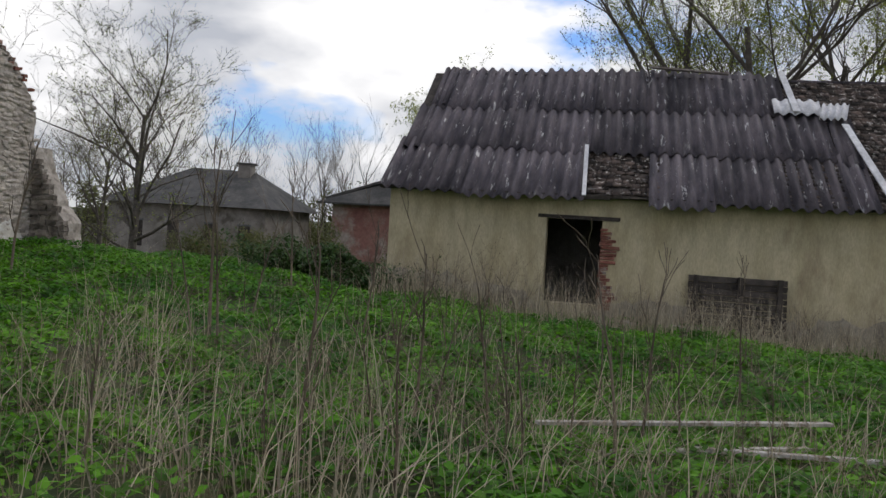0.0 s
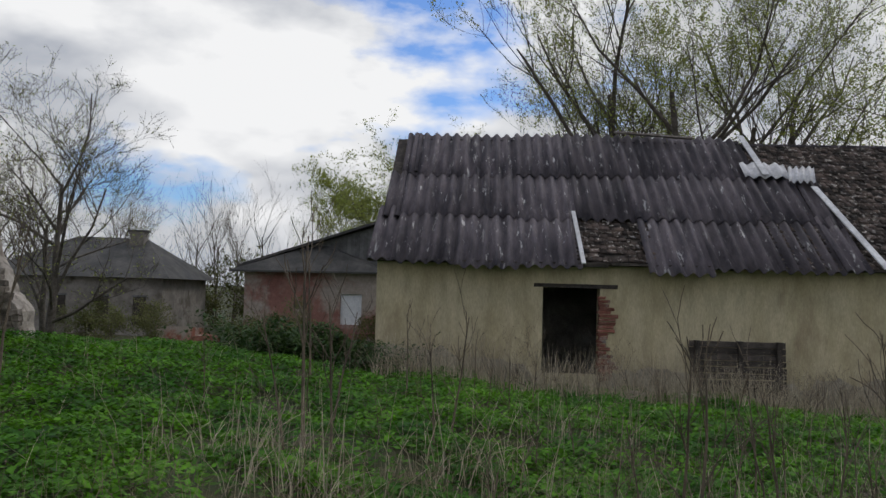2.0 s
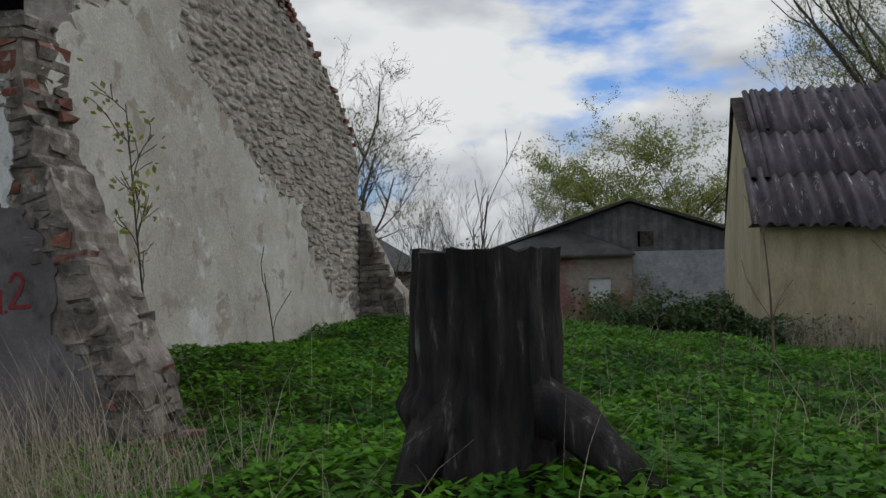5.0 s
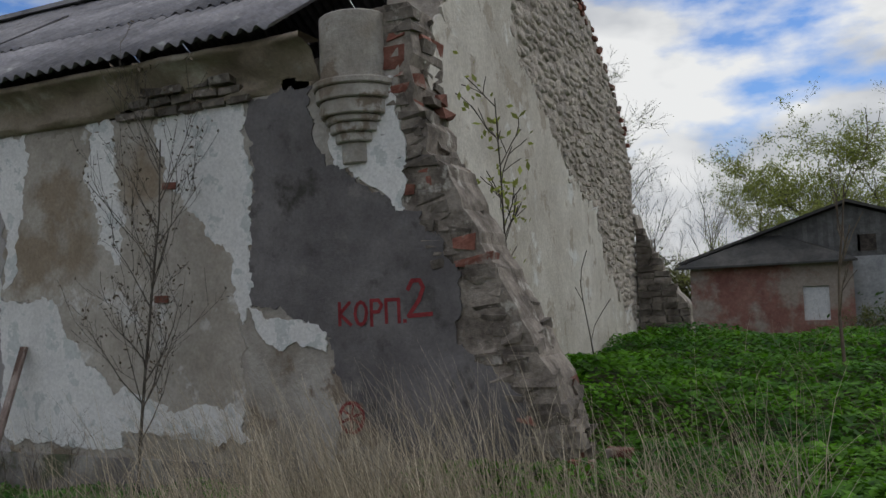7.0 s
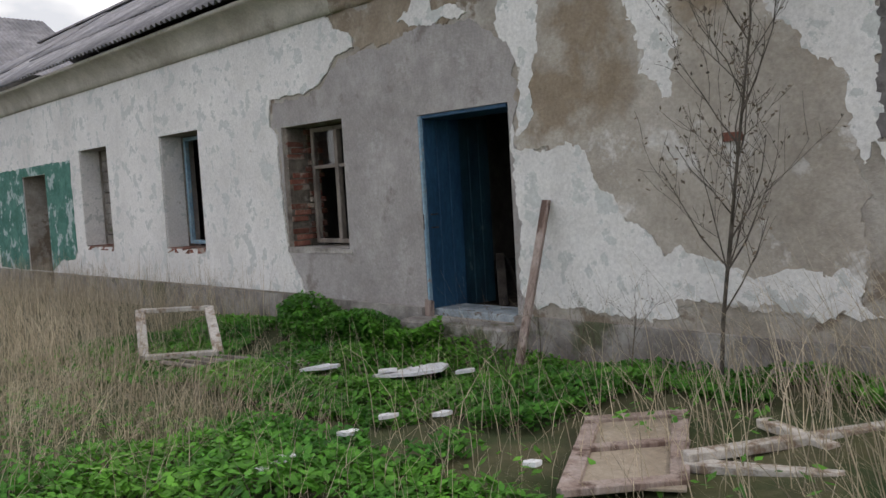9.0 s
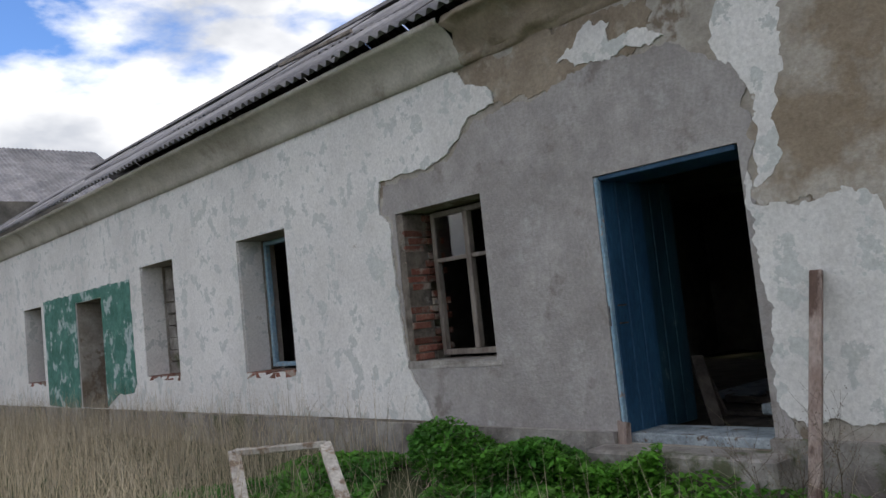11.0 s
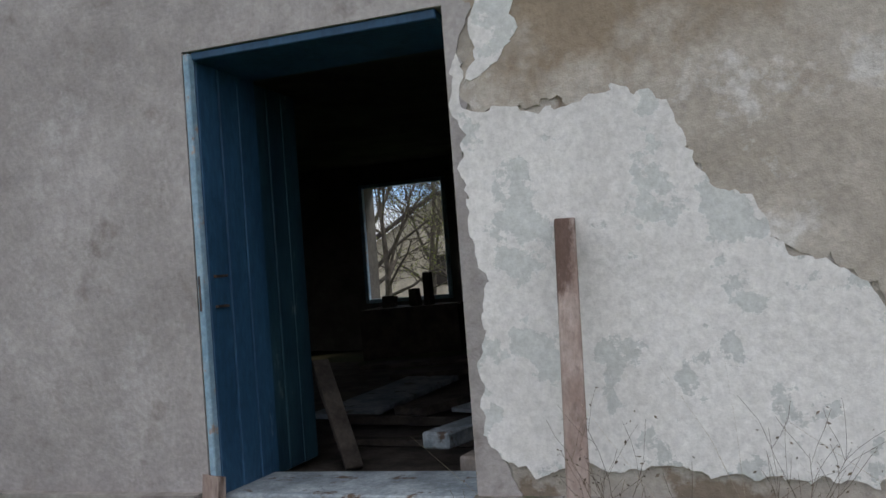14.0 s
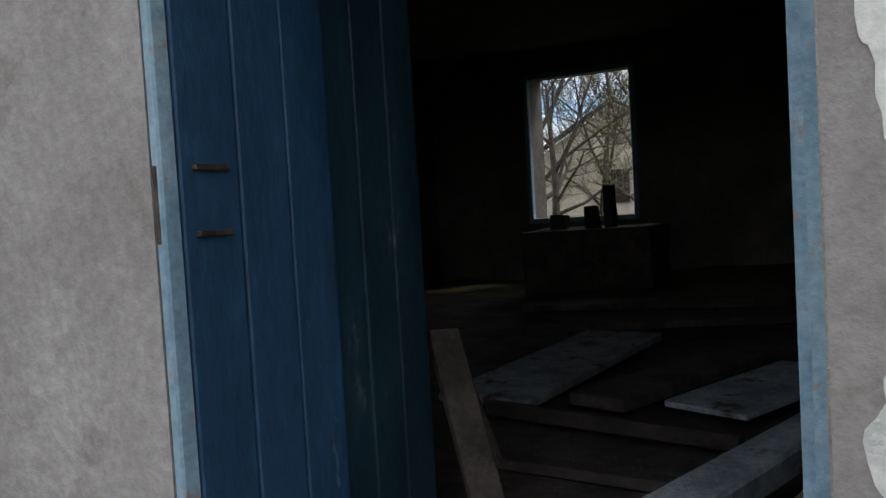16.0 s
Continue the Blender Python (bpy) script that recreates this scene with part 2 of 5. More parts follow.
M_FARWALL = mat("far_grey_plaster", (0.20, 0.18, 0.16), (0.34, 0.31, 0.28), scale=0.6, fine=8, bump=0.2, c3=(0.14, 0.12, 0.1), c3scale=0.5)
M_FARROOF = mat("far_dark_roof", (0.06, 0.06, 0.06), (0.11, 0.105, 0.10), scale=0.8, fine=8, bump=0.2)
M_BOARD = mat("grey_boarding", (0.12, 0.12, 0.12), (0.2, 0.2, 0.2), scale=1.2, fine=10, bump=0.3, rand=0.25)
M_PAPER = mat("torn_white_board", (0.68, 0.69, 0.72), (0.8, 0.8, 0.82), scale=6, fine=30, bump=0.1)
M_STEEL = mat("rusty_iron", (0.06, 0.045, 0.04), (0.14, 0.1, 0.08), scale=20, rough=0.6, metal=0.6)
M_LEAF = leaf_mat("ground_elder", (0.042, 0.16, 0.008), (0.135, 0.335, 0.016), scale=0.9, var=0.55, through_=0.4)
M_NETTLE = leaf_mat("bright_green_weed", (0.05, 0.20, 0.025), (0.14, 0.37, 0.045), scale=1.5, var=0.5)
M_DRY = leaf_mat("dry_grass", (0.40, 0.33, 0.24), (0.58, 0.50, 0.38), scale=2.5, var=0.5, through_=0.15)
M_STEM = leaf_mat("dead_stem", (0.10, 0.075, 0.055), (0.18, 0.14, 0.10), scale=3, var=0.4, through_=0.0)
M_SPRING = leaf_mat("spring_leaf", (0.26, 0.33, 0.06), (0.42, 0.46, 0.12), scale=0.5, var=0.4, through_=0.5)
M_GLASS = bpy.data.materials.new("window_glass")
M_GLASS.use_nodes = True
M_GLASS.node_tree.nodes["Principled BSDF"].inputs["Transmission Weight"].default_value = 1.0
M_GLASS.node_tree.nodes["Principled BSDF"].inputs["Roughness"].default_value = 0.05


# ---- building helpers ----
def part(name, bm, material, parent=None, label="", smooth=False):
    me = bpy.data.meshes.new(name)
    bmesh.ops.recalc_face_normals(bm, faces=bm.faces)
    bm.to_mesh(me)
    bm.free()
    me.materials.append(material)
    if smooth:
        for p in me.polygons:
            p.use_smooth = True
    ob = new(name, me)
    if parent:
        ob.parent = parent
    if label:
        ob["label"] = label
    return ob


def raw(name, verts, faces, material, parent=None, smooth=False):
    """A mesh object from arrays of corners and faces of one size."""
    me = bpy.data.meshes.new(name)
    verts, faces = np.asarray(verts, dtype=np.float32), np.asarray(faces, dtype=np.int32)
    me.vertices.add(len(verts))
    me.vertices.foreach_set("co", verts.ravel())
    k = faces.shape[1]
    me.loops.add(faces.size)
    me.loops.foreach_set("vertex_index", faces.ravel())
    me.polygons.add(len(faces))
    me.polygons.foreach_set("loop_start", np.arange(0, faces.size, k, dtype=np.int32))
    me.polygons.foreach_set("loop_total", np.full(len(faces), k, dtype=np.int32))
    me.update(calc_edges=True)
    me.materials.append(material)
    if smooth:
        me.polygons.foreach_set("use_smooth", np.ones(len(faces), dtype=bool))
    ob = new(name, me)
    if parent:
        ob.parent = parent
    return ob


def thing(name, label, category, group="", kind="", at=(0, 0, 0)):
    ob = new(name)
    ob.location = at
    ob.empty_display_size = 0.1
    return tagged(ob, label, category, group, kind)


def box(bm, x0, x1, y0, y1, z0, z1, m=None, wob=0.0, bev=0.0):
    vs = [Vector((x, y, z)) for x in (x0, x1) for y in (y0, y1) for z in (z0, z1)]
    if wob:
        vs = [v + Vector([random.uniform(-wob, wob) for _ in range(3)]) for v in vs]
    if m:
        vs = [m @ v for v in vs]
    b = [bm.verts.new(v) for v in vs]
    fs = [bm.faces.new([b[i] for i in q]) for q in ((0, 1, 3, 2), (4, 6, 7, 5), (0, 4, 5, 1), (2, 3, 7, 6), (0, 2, 6, 4), (1, 5, 7, 3))]
    if bev:
        bmesh.ops.bevel(bm, geom=list({e for f in fs for e in f.edges}), offset=bev, segments=1, affect="EDGES")
    return b


def boxed(name, dims, material, parent=None, label="", wob=0.0, bev=0.0, m=None):
    bm = bmesh.new()
    box(bm, *dims, m=m, wob=wob, bev=bev)
    return part(name, bm, material, parent, label)


def beam(name, a, b, w, h, material, parent=None, label="", wob=0.004):
    """A squared timber from a to b."""
    a, b = Vector(a), Vector(b)
    q = (b - a).to_track_quat("X", "Z").to_matrix().to_4x4()
    return boxed(name, (0, (b - a).length, -w / 2, w / 2, -h / 2, h / 2), material, parent, label, wob=wob, bev=min(w, h) * 0.12,
                 m=Matrix.Translation(a) @ q)


def ragged(pts, step=0.06, amp=0.03, seed=0, closed=True):
    """A coarse outline broken into short, uneven steps."""
    out = []
    n = len(pts)
    for i in range(n if closed else n - 1):
        a, b = Vector(pts[i]), Vector(pts[(i + 1) % n])
        k = max(1, int((b - a).length / step))
        for j in range(k):
            p = a.lerp(b, j / k)
            s = Vector((p.x * 5, p.y * 5, seed * 3.7))
            d = Vector((noise.fractal(s, 0.8, 2.2, 3), noise.fractal(s + Vector((9, 5, 2)), 0.8, 2.2, 3)))
            d += 0.45 * Vector((noise.noise(s * 5.3), noise.noise(s * 5.3 + Vector((3, 8, 1)))))
            out.append(p + d * amp)
    if not closed:
        out.append(Vector(pts[-1]))
    return out


def slab(name, pts, to3, depth, material, parent=None, label="", holes=()):
    """A sheet with an outline in 2D (and holes), laid on a wall by to3(u, v, d), its edges going back to the wall."""
    loops = [[Vector(p) for p in pts]] + [[Vector(p) for p in h] for h in holes]
    flat, edges = [], []
    for lp in loops:
        k = len(flat)
        flat += lp
        edges += [(k + i, k + (i + 1) % len(lp)) for i in range(len(lp))]
    vs, es, fs, _, _, _ = delaunay_2d_cdt(flat, edges, [], 2, 1e-5)
    bm = bmesh.new()
    f = [bm.verts.new(to3(p[0], p[1], depth)) for p in vs]
    rects = [(min(p[0] for p in h), max(p[0] for p in h), min(p[1] for p in h), max(p[1] for p in h)) for h in holes]
    for q in fs:
        c = sum((vs[i] for i in q), Vector((0, 0))) / len(q)
        if not any(a < c.x < b and e < c.y < g for a, b, e, g in rects):
            bm.faces.new([f[i] for i in q])
    rim = [e for e in bm.edges if len(e.link_faces) == 1]
    for e in rim:
        a, b = e.verts
        back = [bm.verts.new(v.co - (to3(0, 0, depth + 0.002) - to3(0, 0, 0))) for v in (b, a)]
        bm.faces.new((a, b, back[0], back[1]))
    return part(name, bm, material, parent, label)


def prism(name, pts, to3, d0, d1, material, parent=None):
    """A solid of one outline between two depths."""
    n = len(pts)
    vs, es, fs, _, _, _ = delaunay_2d_cdt([Vector(p) for p in pts], [(i, (i + 1) % n) for i in range(n)], [], 2, 1e-5)
    bm = bmesh.new()
    a = [bm.verts.new(to3(p[0], p[1], d0)) for p in vs]
    b = [bm.verts.new(to3(p[0], p[1], d1)) for p in vs]
    for q in fs:
        bm.faces.new([a[i] for i in q])
        bm.faces.new([b[i] for i in reversed(q)])
    ia, ib = {v: i for i, v in enumerate(a)}, b
    for e in [e for e in bm.edges if len(e.link_faces) == 1 and e.verts[0] in ia and e.verts[1] in ia]:
        p, q = ia[e.verts[0]], ia[e.verts[1]]
        bm.faces.new((a[p], a[q], ib[q], ib[p]))
    return part(name, bm, material, parent)


def front(u, v, d):
    return Vector((u, -d, v))


def tube(verts, faces, a, b, ra, rb, sides=4):
    """Adds a tapered stick to plain lists."""
    d = (b - a)
    if d.length < 1e-5:
        return
    d.normalize()
    s = d.orthogonal().normalized()
    t = d.cross(s)
    k = len(verts)
    for c, r in ((a, ra), (b, rb)):
        for i in range(sides):
            an = 2 * math.pi * i / sides
            verts.append(c + s * (r * math.cos(an)) + t * (r * math.sin(an)))
    for i in range(sides):
        j = (i + 1) % sides
        faces.append((k + i, k + j, k + sides + j, k + sides + i))


# ---- ground ----
GROUND_AT = [(-14, 0, 0.0), (-6, -1, 0.05), (0, 0, 0.05), (3, 0, 0.1), (6, 0, 0.25), (7.5, 0, 0.5), (6.3, 2.4, 1.1), (6.3, 8, 1.1), (10.7, -2, 0.78),
             (18.5, -7.7, 0.55), (13, -6.4, 0.6), (9.3, -6.3, 0.38), (6.7, -6, 0.22), (3.8, -5.1, 0.0), (1.4, -1.5, 0.0), (13.7, 11, 0.5), (18.6, 11, 0.12),
             (24.5, 11, -0.15), (32, 9, -0.2), (20, 2, 0.2), (15, 3, 0.55), (10, 8, 1.0), (8, 14, 0.6), (-10, -10, 0.0), (10, -20, 0.3), (30, -15, 0.3)]
GP = np.array(GROUND_AT)


def ground_z(x, y):
    """Height of the ground, smooth between known spots and falling away behind the bank."""
    x, y = np.atleast_1d(np.asarray(x, float)), np.atleast_1d(np.asarray(y, float))
    d2 = (x[:, None] - GP[None, :, 0]) ** 2 + (y[:, None] - GP[None, :, 1]) ** 2
    w = 1.0 / (d2 + 1.2) ** 1.6
    z = (w * GP[None, :, 2]).sum(1) / w.sum(1)
    back = np.clip((y - 14) / 16, 0, 1)
    side = np.clip((np.abs(x - 8) - 40) / 60, 0, 1)
    return (z * (1 - back) - 1.3 * back) * (1 - side) + 0.04 * np.sin(x * 1.7 + y) * np.cos(y * 1.3 - x * 0.6) + 0.02 * np.sin(x * 4.1) * np.sin(y * 3.7)


def gz(x, y):
    return float(ground_z(x, y)[0])


gx = np.concatenate([[-3000, -800, -250, -120, -60], np.arange(-40, 50, 0.5), [60, 120, 250, 800, 3000]])
gy = np.concatenate([[-3000, -800, -250, -100, -50], np.arange(-30, 60, 0.5), [80, 120, 250, 800, 3000]])
XX, YY = np.meshgrid(gx, gy)
GV = np.stack([XX.ravel(), YY.ravel(), ground_z(XX.ravel(), YY.ravel())], 1)
NX, NY = len(gx), len(gy)
ii, jj = np.meshgrid(np.arange(NX - 1), np.arange(NY - 1))
q0 = (jj * NX + ii).ravel()
tagged(raw("ground", GV, np.stack([q0, q0 + 1, q0 + NX + 1, q0 + NX], 1), M_SOIL, smooth=True), "damp dark soil under weeds and moss", "ground", kind="structure")

# ---- main building: front wall ----
T = 0.55
OPEN = [(-15.6, -14.4, 0.95, 2.5), (-12.3, -10.97, 0.1, 2.4), (-9.17, -7.94, 1.0, 2.73), (-5.93, -4.7, 1.0, 2.72), (-2.55, -1.3, 1.04, 2.55), (0.0, 1.26, 0.35, 2.45)]
WALL_TOP = 4.0
bm = bmesh.new()
xs = -22.0
for x0, x1, z0, z1 in OPEN:
    box(bm, xs, x0, 0, T, -0.6, WALL_TOP)
    box(bm, x0, x1, 0, T, -0.6, z0)
    box(bm, x0, x1, 0, T, z1, WALL_TOP)
    xs = x1
box(bm, xs, 6.1, 0, T, -0.6, WALL_TOP)
wall_front = tagged(part("wall_front", bm, M_OLD), "patched grey and white peeling plaster wall of the old house", "wall", kind="structure")

# corner buttress: a sloping broken stub of the front wall
butt = [(6.1, -0.6), (7.45, -0.6), (7.45, 0.75), (7.3, 1.2), (7.05, 1.75), (6.65, 2.55), (6.4, 3.0), (6.25, 3.45), (6.2, 4.35), (5.5, 4.35), (5.5, 4.0), (6.1, 4.0)]
prism("corner_buttress", [Vector(butt[0])] + ragged(butt[1:9], 0.09, 0.07, 3, closed=False) + [Vector(p) for p in butt[9:]], front, -0.006, -0.62, M_CORNER, wall_front)


def patch(name, pts, depth, material, seed, amp=0.075, step=0.022):
    return slab(name, ragged(pts, step, amp, seed), front, depth, material, wall_front)


# smooth cement round the first window and the door
outer = ragged([(-2.05, 0.2), (-2.35, 0.66), (-2.55, 1.0), (-2.62, 2.5), (-2.75, 2.6), (-2.70, 2.88), (-2.03, 2.87), (-1.7, 2.93), (-1.28, 3.22), (-0.35, 3.25),
                (0.1, 3.36), (0.8, 3.28), (1.16, 3.1), (1.4, 2.88), (1.33, 2.7), (1.41, 2.48), (1.32, 2.25), (1.34, 1.64), (1.44, 1.35), (1.36, 0.95), (1.42, 0.5), (1.45, 0.1)], 0.025, 0.045, 11, closed=False)
inner = [(1.264, 0.1), (1.264, 2.452), (-0.002, 2.452), (-0.002, 0.1)]


def hole(x0, x1, z0, z1, e=0.004):
    return [(x0 - e, z0 - e), (x1 + e, z0 - e), (x1 + e, z1 + e), (x0 - e, z1 + e)]


slab("cement_patch", outer + [Vector(p) for p in inner], front, 0.008, M_GREY, wall_front, "smooth grey cement render round door and window", holes=[hole(*OPEN[4])])
# limewash left of it, round the windows
rag = ragged([(-2.26, 0.46), (-2.38, 0.7), (-2.58, 1.0), (-2.66, 2.5), (-2.8, 2.6), (-2.74, 2.92), (-2.05, 2.91), (-1.72, 2.97), (-1.3, 3.27), (-0.98, 3.3), (-1.0, 3.45), (-1.36, 3.58), (-1.48, 3.74)], 0.025, 0.04, 21, closed=False)
slab("limewash", [Vector((-22, 0.46))] + rag + [Vector((-22, 3.76))], front, 0.02, M_WHITE, wall_front, holes=[hole(*OPEN[i]) for i in (0, 2, 3)] + [hole(-12.3, -10.97, 0.48, 2.4)])
patch("limewash", [(1.30, 0.93), (1.31, 0.64), (1.49, 0.5), (1.68, 0.57), (2.74, 0.5), (2.99, 0.54), (2.9, 1.0), (2.75, 1.2), (2.66, 1.3), (2.44, 1.37), (2.4, 1.49), (2.24, 1.68), (2.15, 1.87), (1.94, 2.04), (1.63, 1.96), (1.34, 2.03), (1.32, 2.2), (1.285, 2.26), (1.285, 1.82), (1.32, 1.64), (1.35, 1.32), (1.32, 1.1)], 0.012, M_WHITE, 22, 0.05, 0.018)
patch("limewash", [(1.2, 3.4), (1.16, 3.15), (1.4, 2.9), (1.4, 2.3), (1.36, 2.06), (1.5, 2.2), (1.55, 2.6), (1.66, 3.0), (1.75, 3.7), (1.3, 3.72)], 0.012, M_WHITE, 23)
patch("limewash", [(3.48, 3.72), (3.5, 3.41), (3.64, 3.0), (3.94, 2.67), (4.32, 2.28), (4.4, 1.7), (4.53, 1.85), (4.57, 2.36), (4.53, 3.3), (4.48, 3.72)], 0.012, M_WHITE, 24)
patch("limewash", [(2.55, 3.72), (2.6, 3.1), (2.75, 2.5), (3.0, 2.3), (3.05, 2.7), (2.9, 3.2), (2.95, 3.72)], 0.011, M_WHITE, 28, 0.11)
patch("undercoat", [(-0.98, 3.26), (-0.3, 3.28), (0.2, 3.3), (0.5, 3.3), (0.75, 3.5), (0.7, 3.74), (-1.46, 3.74), (-1.34, 3.56), (-0.99, 3.43)], 0.007, M_BROWN, 34)
patch("limewash", [(-0.2, 3.42), (0.1, 3.36), (0.33, 3.28), (0.45, 3.36), (0.8, 3.3), (0.6, 3.45), (0.3, 3.48), (0.35, 3.62), (0.05, 3.66)], 0.016, M_WHITE, 35, 0.06)
patch("limewash", [(4.5, 1.84), (4.86, 1.72), (5.12, 1.69), (5.36, 1.6), (5.33, 1.44), (5.0, 1.5), (4.78, 1.42), (4.6, 1.6)], 0.02, M_WHITE, 25, 0.06)
patch("limewash", [(5.4, 3.08), (5.85, 2.8), (6.12, 2.6), (6.1, 3.2), (6.08, 3.75), (5.9, 3.75), (5.45, 3.5)], 0.02, M_WHITE, 26)
patch("limewash", [(2.5, 0.65), (3.4, 0.7), (4.2, 0.62), (4.5, 0.62), (4.3, 0.95), (3.6, 0.9), (3.0, 1.1)], 0.014, M_WHITE, 27, 0.08)
patch("undercoat", [(1.33, 2.0), (2.0, 1.9), (2.35, 1.5), (2.7, 1.2), (2.9, 1.0), (2.95, 0.65), (4.4, 0.65), (4.45, 1.3), (4.4, 2.2), (4.4, 3.7), (1.4, 3.7), (1.45, 2.9)], 0.009, M_TAN, 33)
patch("dark_cement", [(4.5, 3.72), (4.6, 3.17), (4.54, 2.48), (4.53, 1.86), (5.12, 1.7), (5.38, 1.58), (5.4, 1.22), (5.8, 0.8), (6.2, 0.4), (7.2, 0.4), (7.1, 1.0), (6.55, 1.5), (6.6, 2.1), (6.18, 2.58), (5.85, 2.76), (5.4, 3.05), (5.2, 3.5), (5.25, 3.75)], 0.013, M_DARK, 41)
slab("green_paint", ragged([(-14.2, 0.5), (-12.4, 0.47)], 0.1, 0.02, 3, closed=False) + [Vector(p) for p in ((-12.31, 0.5), (-12.31, 2.41), (-10.96, 2.41), (-10.96, 0.5))] + ragged([(-10.5, 0.7), (-9.75, 0.75), (-9.62, 0.9), (-9.64, 2.6), (-14.2, 2.58)], 0.08, 0.03, 4, closed=False), front, 0.028, M_GREEN, wall_front, "peeling green and pale blue paint round a far doorway")
# plinth band
for a, b in ((-22.0, -12.35), (-10.9, -0.05), (1.25, 6.4)):
    boxed("plinth", (a, b, -0.05, 0.0, -0.5, 0.44), M_PLINTH, wall_front, wob=0.012)
# plaster cove under the eave, whole over the far windows and broken off nearer the corner
COVE = [(0.0, 3.74), (-0.055, 3.745), (-0.065, 3.79), (-0.075, 3.80), (-0.085, 3.84), (-0.12, 3.93), (-0.19, 4.02), (-0.29, 4.09), (-0.33, 4.10), (-0.33, 4.15), (0.0, 4.15)]


def cove(name, x0, x1, rough, material, seed):
    n = max(2, int((x1 - x0) / (0.07 if rough else 0.5)))
    v, f, k = [], [], len(COVE)
    for i in range(n + 1):
        x = x0 + (x1 - x0) * i / n
        for y, z in COVE:
            q = Vector((x * 2.2, y * 7 + seed, z * 7))
            d = rough * (noise.fractal(q, 0.9, 2.1, 4) + 0.35)
            v.append((x, min(0.0, y + d) if y < 0 else 0.0, z + 0.25 * d * (y < 0)))
    for i in range(n):
        for j in range(k - 1):
            q = i * k + j
            f.append((q, q + 1, q + k + 1, q + k))
    return raw(name, v, f, material, wall_front)


M_COVE = mat("dirty_cream_cove", (0.42, 0.39, 0.34), (0.58, 0.55, 0.50), scale=0.8, fine=30, bump=0.3, c3=(0.30, 0.26, 0.22), c3scale=1.3, c3lo=0.56, c3hi=0.68, cloud=0.5)
cove("cornice", -22.0, -1.3, 0.006, M_COVE, 1)
cove("cornice", -1.3, 5.35, 0.085, M_BROWN, 2)
for r, (z0, y0) in enumerate(((3.70, -0.06), (3.79, -0.09), (3.88, -0.13))):
    for i in range(6 - r):
        boxed("brick", (3.0 + r * 0.2 + i * 0.27, 3.24 + r * 0.2 + i * 0.27, y0 - 0.015 * (i % 2), 0.0, z0, z0 + 0.065), M_CORNER, wall_front, wob=0.016)

# corbel bracket: a stack of shrinking mouldings with a column stub above
corbel = thing("corbel", "moulded grey stone corbel with column stub on the corner", "corbel")
corbel.parent = wall_front
del corbel["category"]
for z0, z1, r in ((3.02, 3.2, 0.14), (3.2, 3.28, 0.2), (3.28, 3.36, 0.25), (3.36, 3.42, 0.29), (3.42, 3.55, 0.34), (3.55, 3.66, 0.38), (3.66, 3.72, 0.41), (3.72, 4.3, 0.33)):
    bm = bmesh.new()
    k = 14
    lo = [bm.verts.new((5.66 + r * 0.93 * math.cos(math.pi * (1 + i / k)), 0.02 + 0.8 * r * math.sin(math.pi * (1 + i / k)), z0)) for i in range(k + 1)]
    hi = [bm.verts.new((v.co.x * 1.0, v.co.y, z1)) for v in lo]
    for i in range(k):
        bm.faces.new((lo[i], lo[i + 1], hi[i + 1], hi[i]))
    bm.faces.new(lo)
    bm.faces.new(hi)
    bmesh.ops.bevel(bm, geom=list(bm.edges), offset=0.012, segments=1, affect="EDGES")
    part("moulding", bm, M_OLD, corbel)

# lettering painted on the wall: strokes
SIGN = tagged(new("painted_number"), "hand-painted dark red building number on the wall", "painted sign")


def stroke(parent, pts, w=0.03, name="stroke", cx=0.0, cz=0.0):
    bm = bmesh.new()
    for i, (a, b) in enumerate(zip(pts, pts[1:])):
        a, b = Vector((a[0] + cx, a[1] + cz)), Vector((b[0] + cx, b[1] + cz))
        d = (b - a).normalized()
        n = Vector((-d.y, d.x)) * w / 2
        a, b = a - d * w * 0.3, b + d * w * 0.3
        v = [(a + n), (b + n), (b - n), (a - n)]
        bm.faces.new([bm.verts.new((p.x, -0.0165 - 0.0008 * i, p.y)) for p in v])
    return part(name, bm, M_RED, parent)


H_ = 0.19
stroke(SIGN, [(0, 0), (0, H_)], cx=5.46, cz=1.65, name="letter")
stroke(SIGN, [(0.1, H_), (0, H_ * 0.5), (0.11, 0)], cx=5.46, cz=1.65, name="letter")
stroke(SIGN, [(0.06 + 0.055 * math.cos(a * 0.5236), H_ * (0.5 + 0.5 * math.sin(a * 0.5236))) for a in range(13)], cx=5.61, cz=1.65, name="letter")
stroke(SIGN, [(0, -0.02), (0, H_), (0.07, H_), (0.1, H_ * 0.78), (0.07, H_ * 0.5), (0, H_ * 0.48)], cx=5.77, cz=1.66, name="letter")
stroke(SIGN, [(0, 0), (0, H_), (0.12, H_), (0.12, 0)], cx=5.91, cz=1.66, name="letter")
stroke(SIGN, [(0, 0.0), (0.015, 0.0)], cx=6.075, cz=1.67, name="letter")
stroke(SIGN, [(0, 0.22), (0.04, 0.29), (0.11, 0.29), (0.14, 0.23), (0.10, 0.13), (0, 0), (0.21, 0.012)], cx=6.12, cz=1.71, w=0.035, name="digit")
EMB = tagged(new("painted_emblem"), "small dark red round painted emblem low on the wall", "painted sign")
stroke(EMB, [(0.115 * math.cos(a * 0.3927), 0.125 * math.sin(a * 0.3927)) for a in range(17)], cx=5.55, cz=0.87, name="ring")
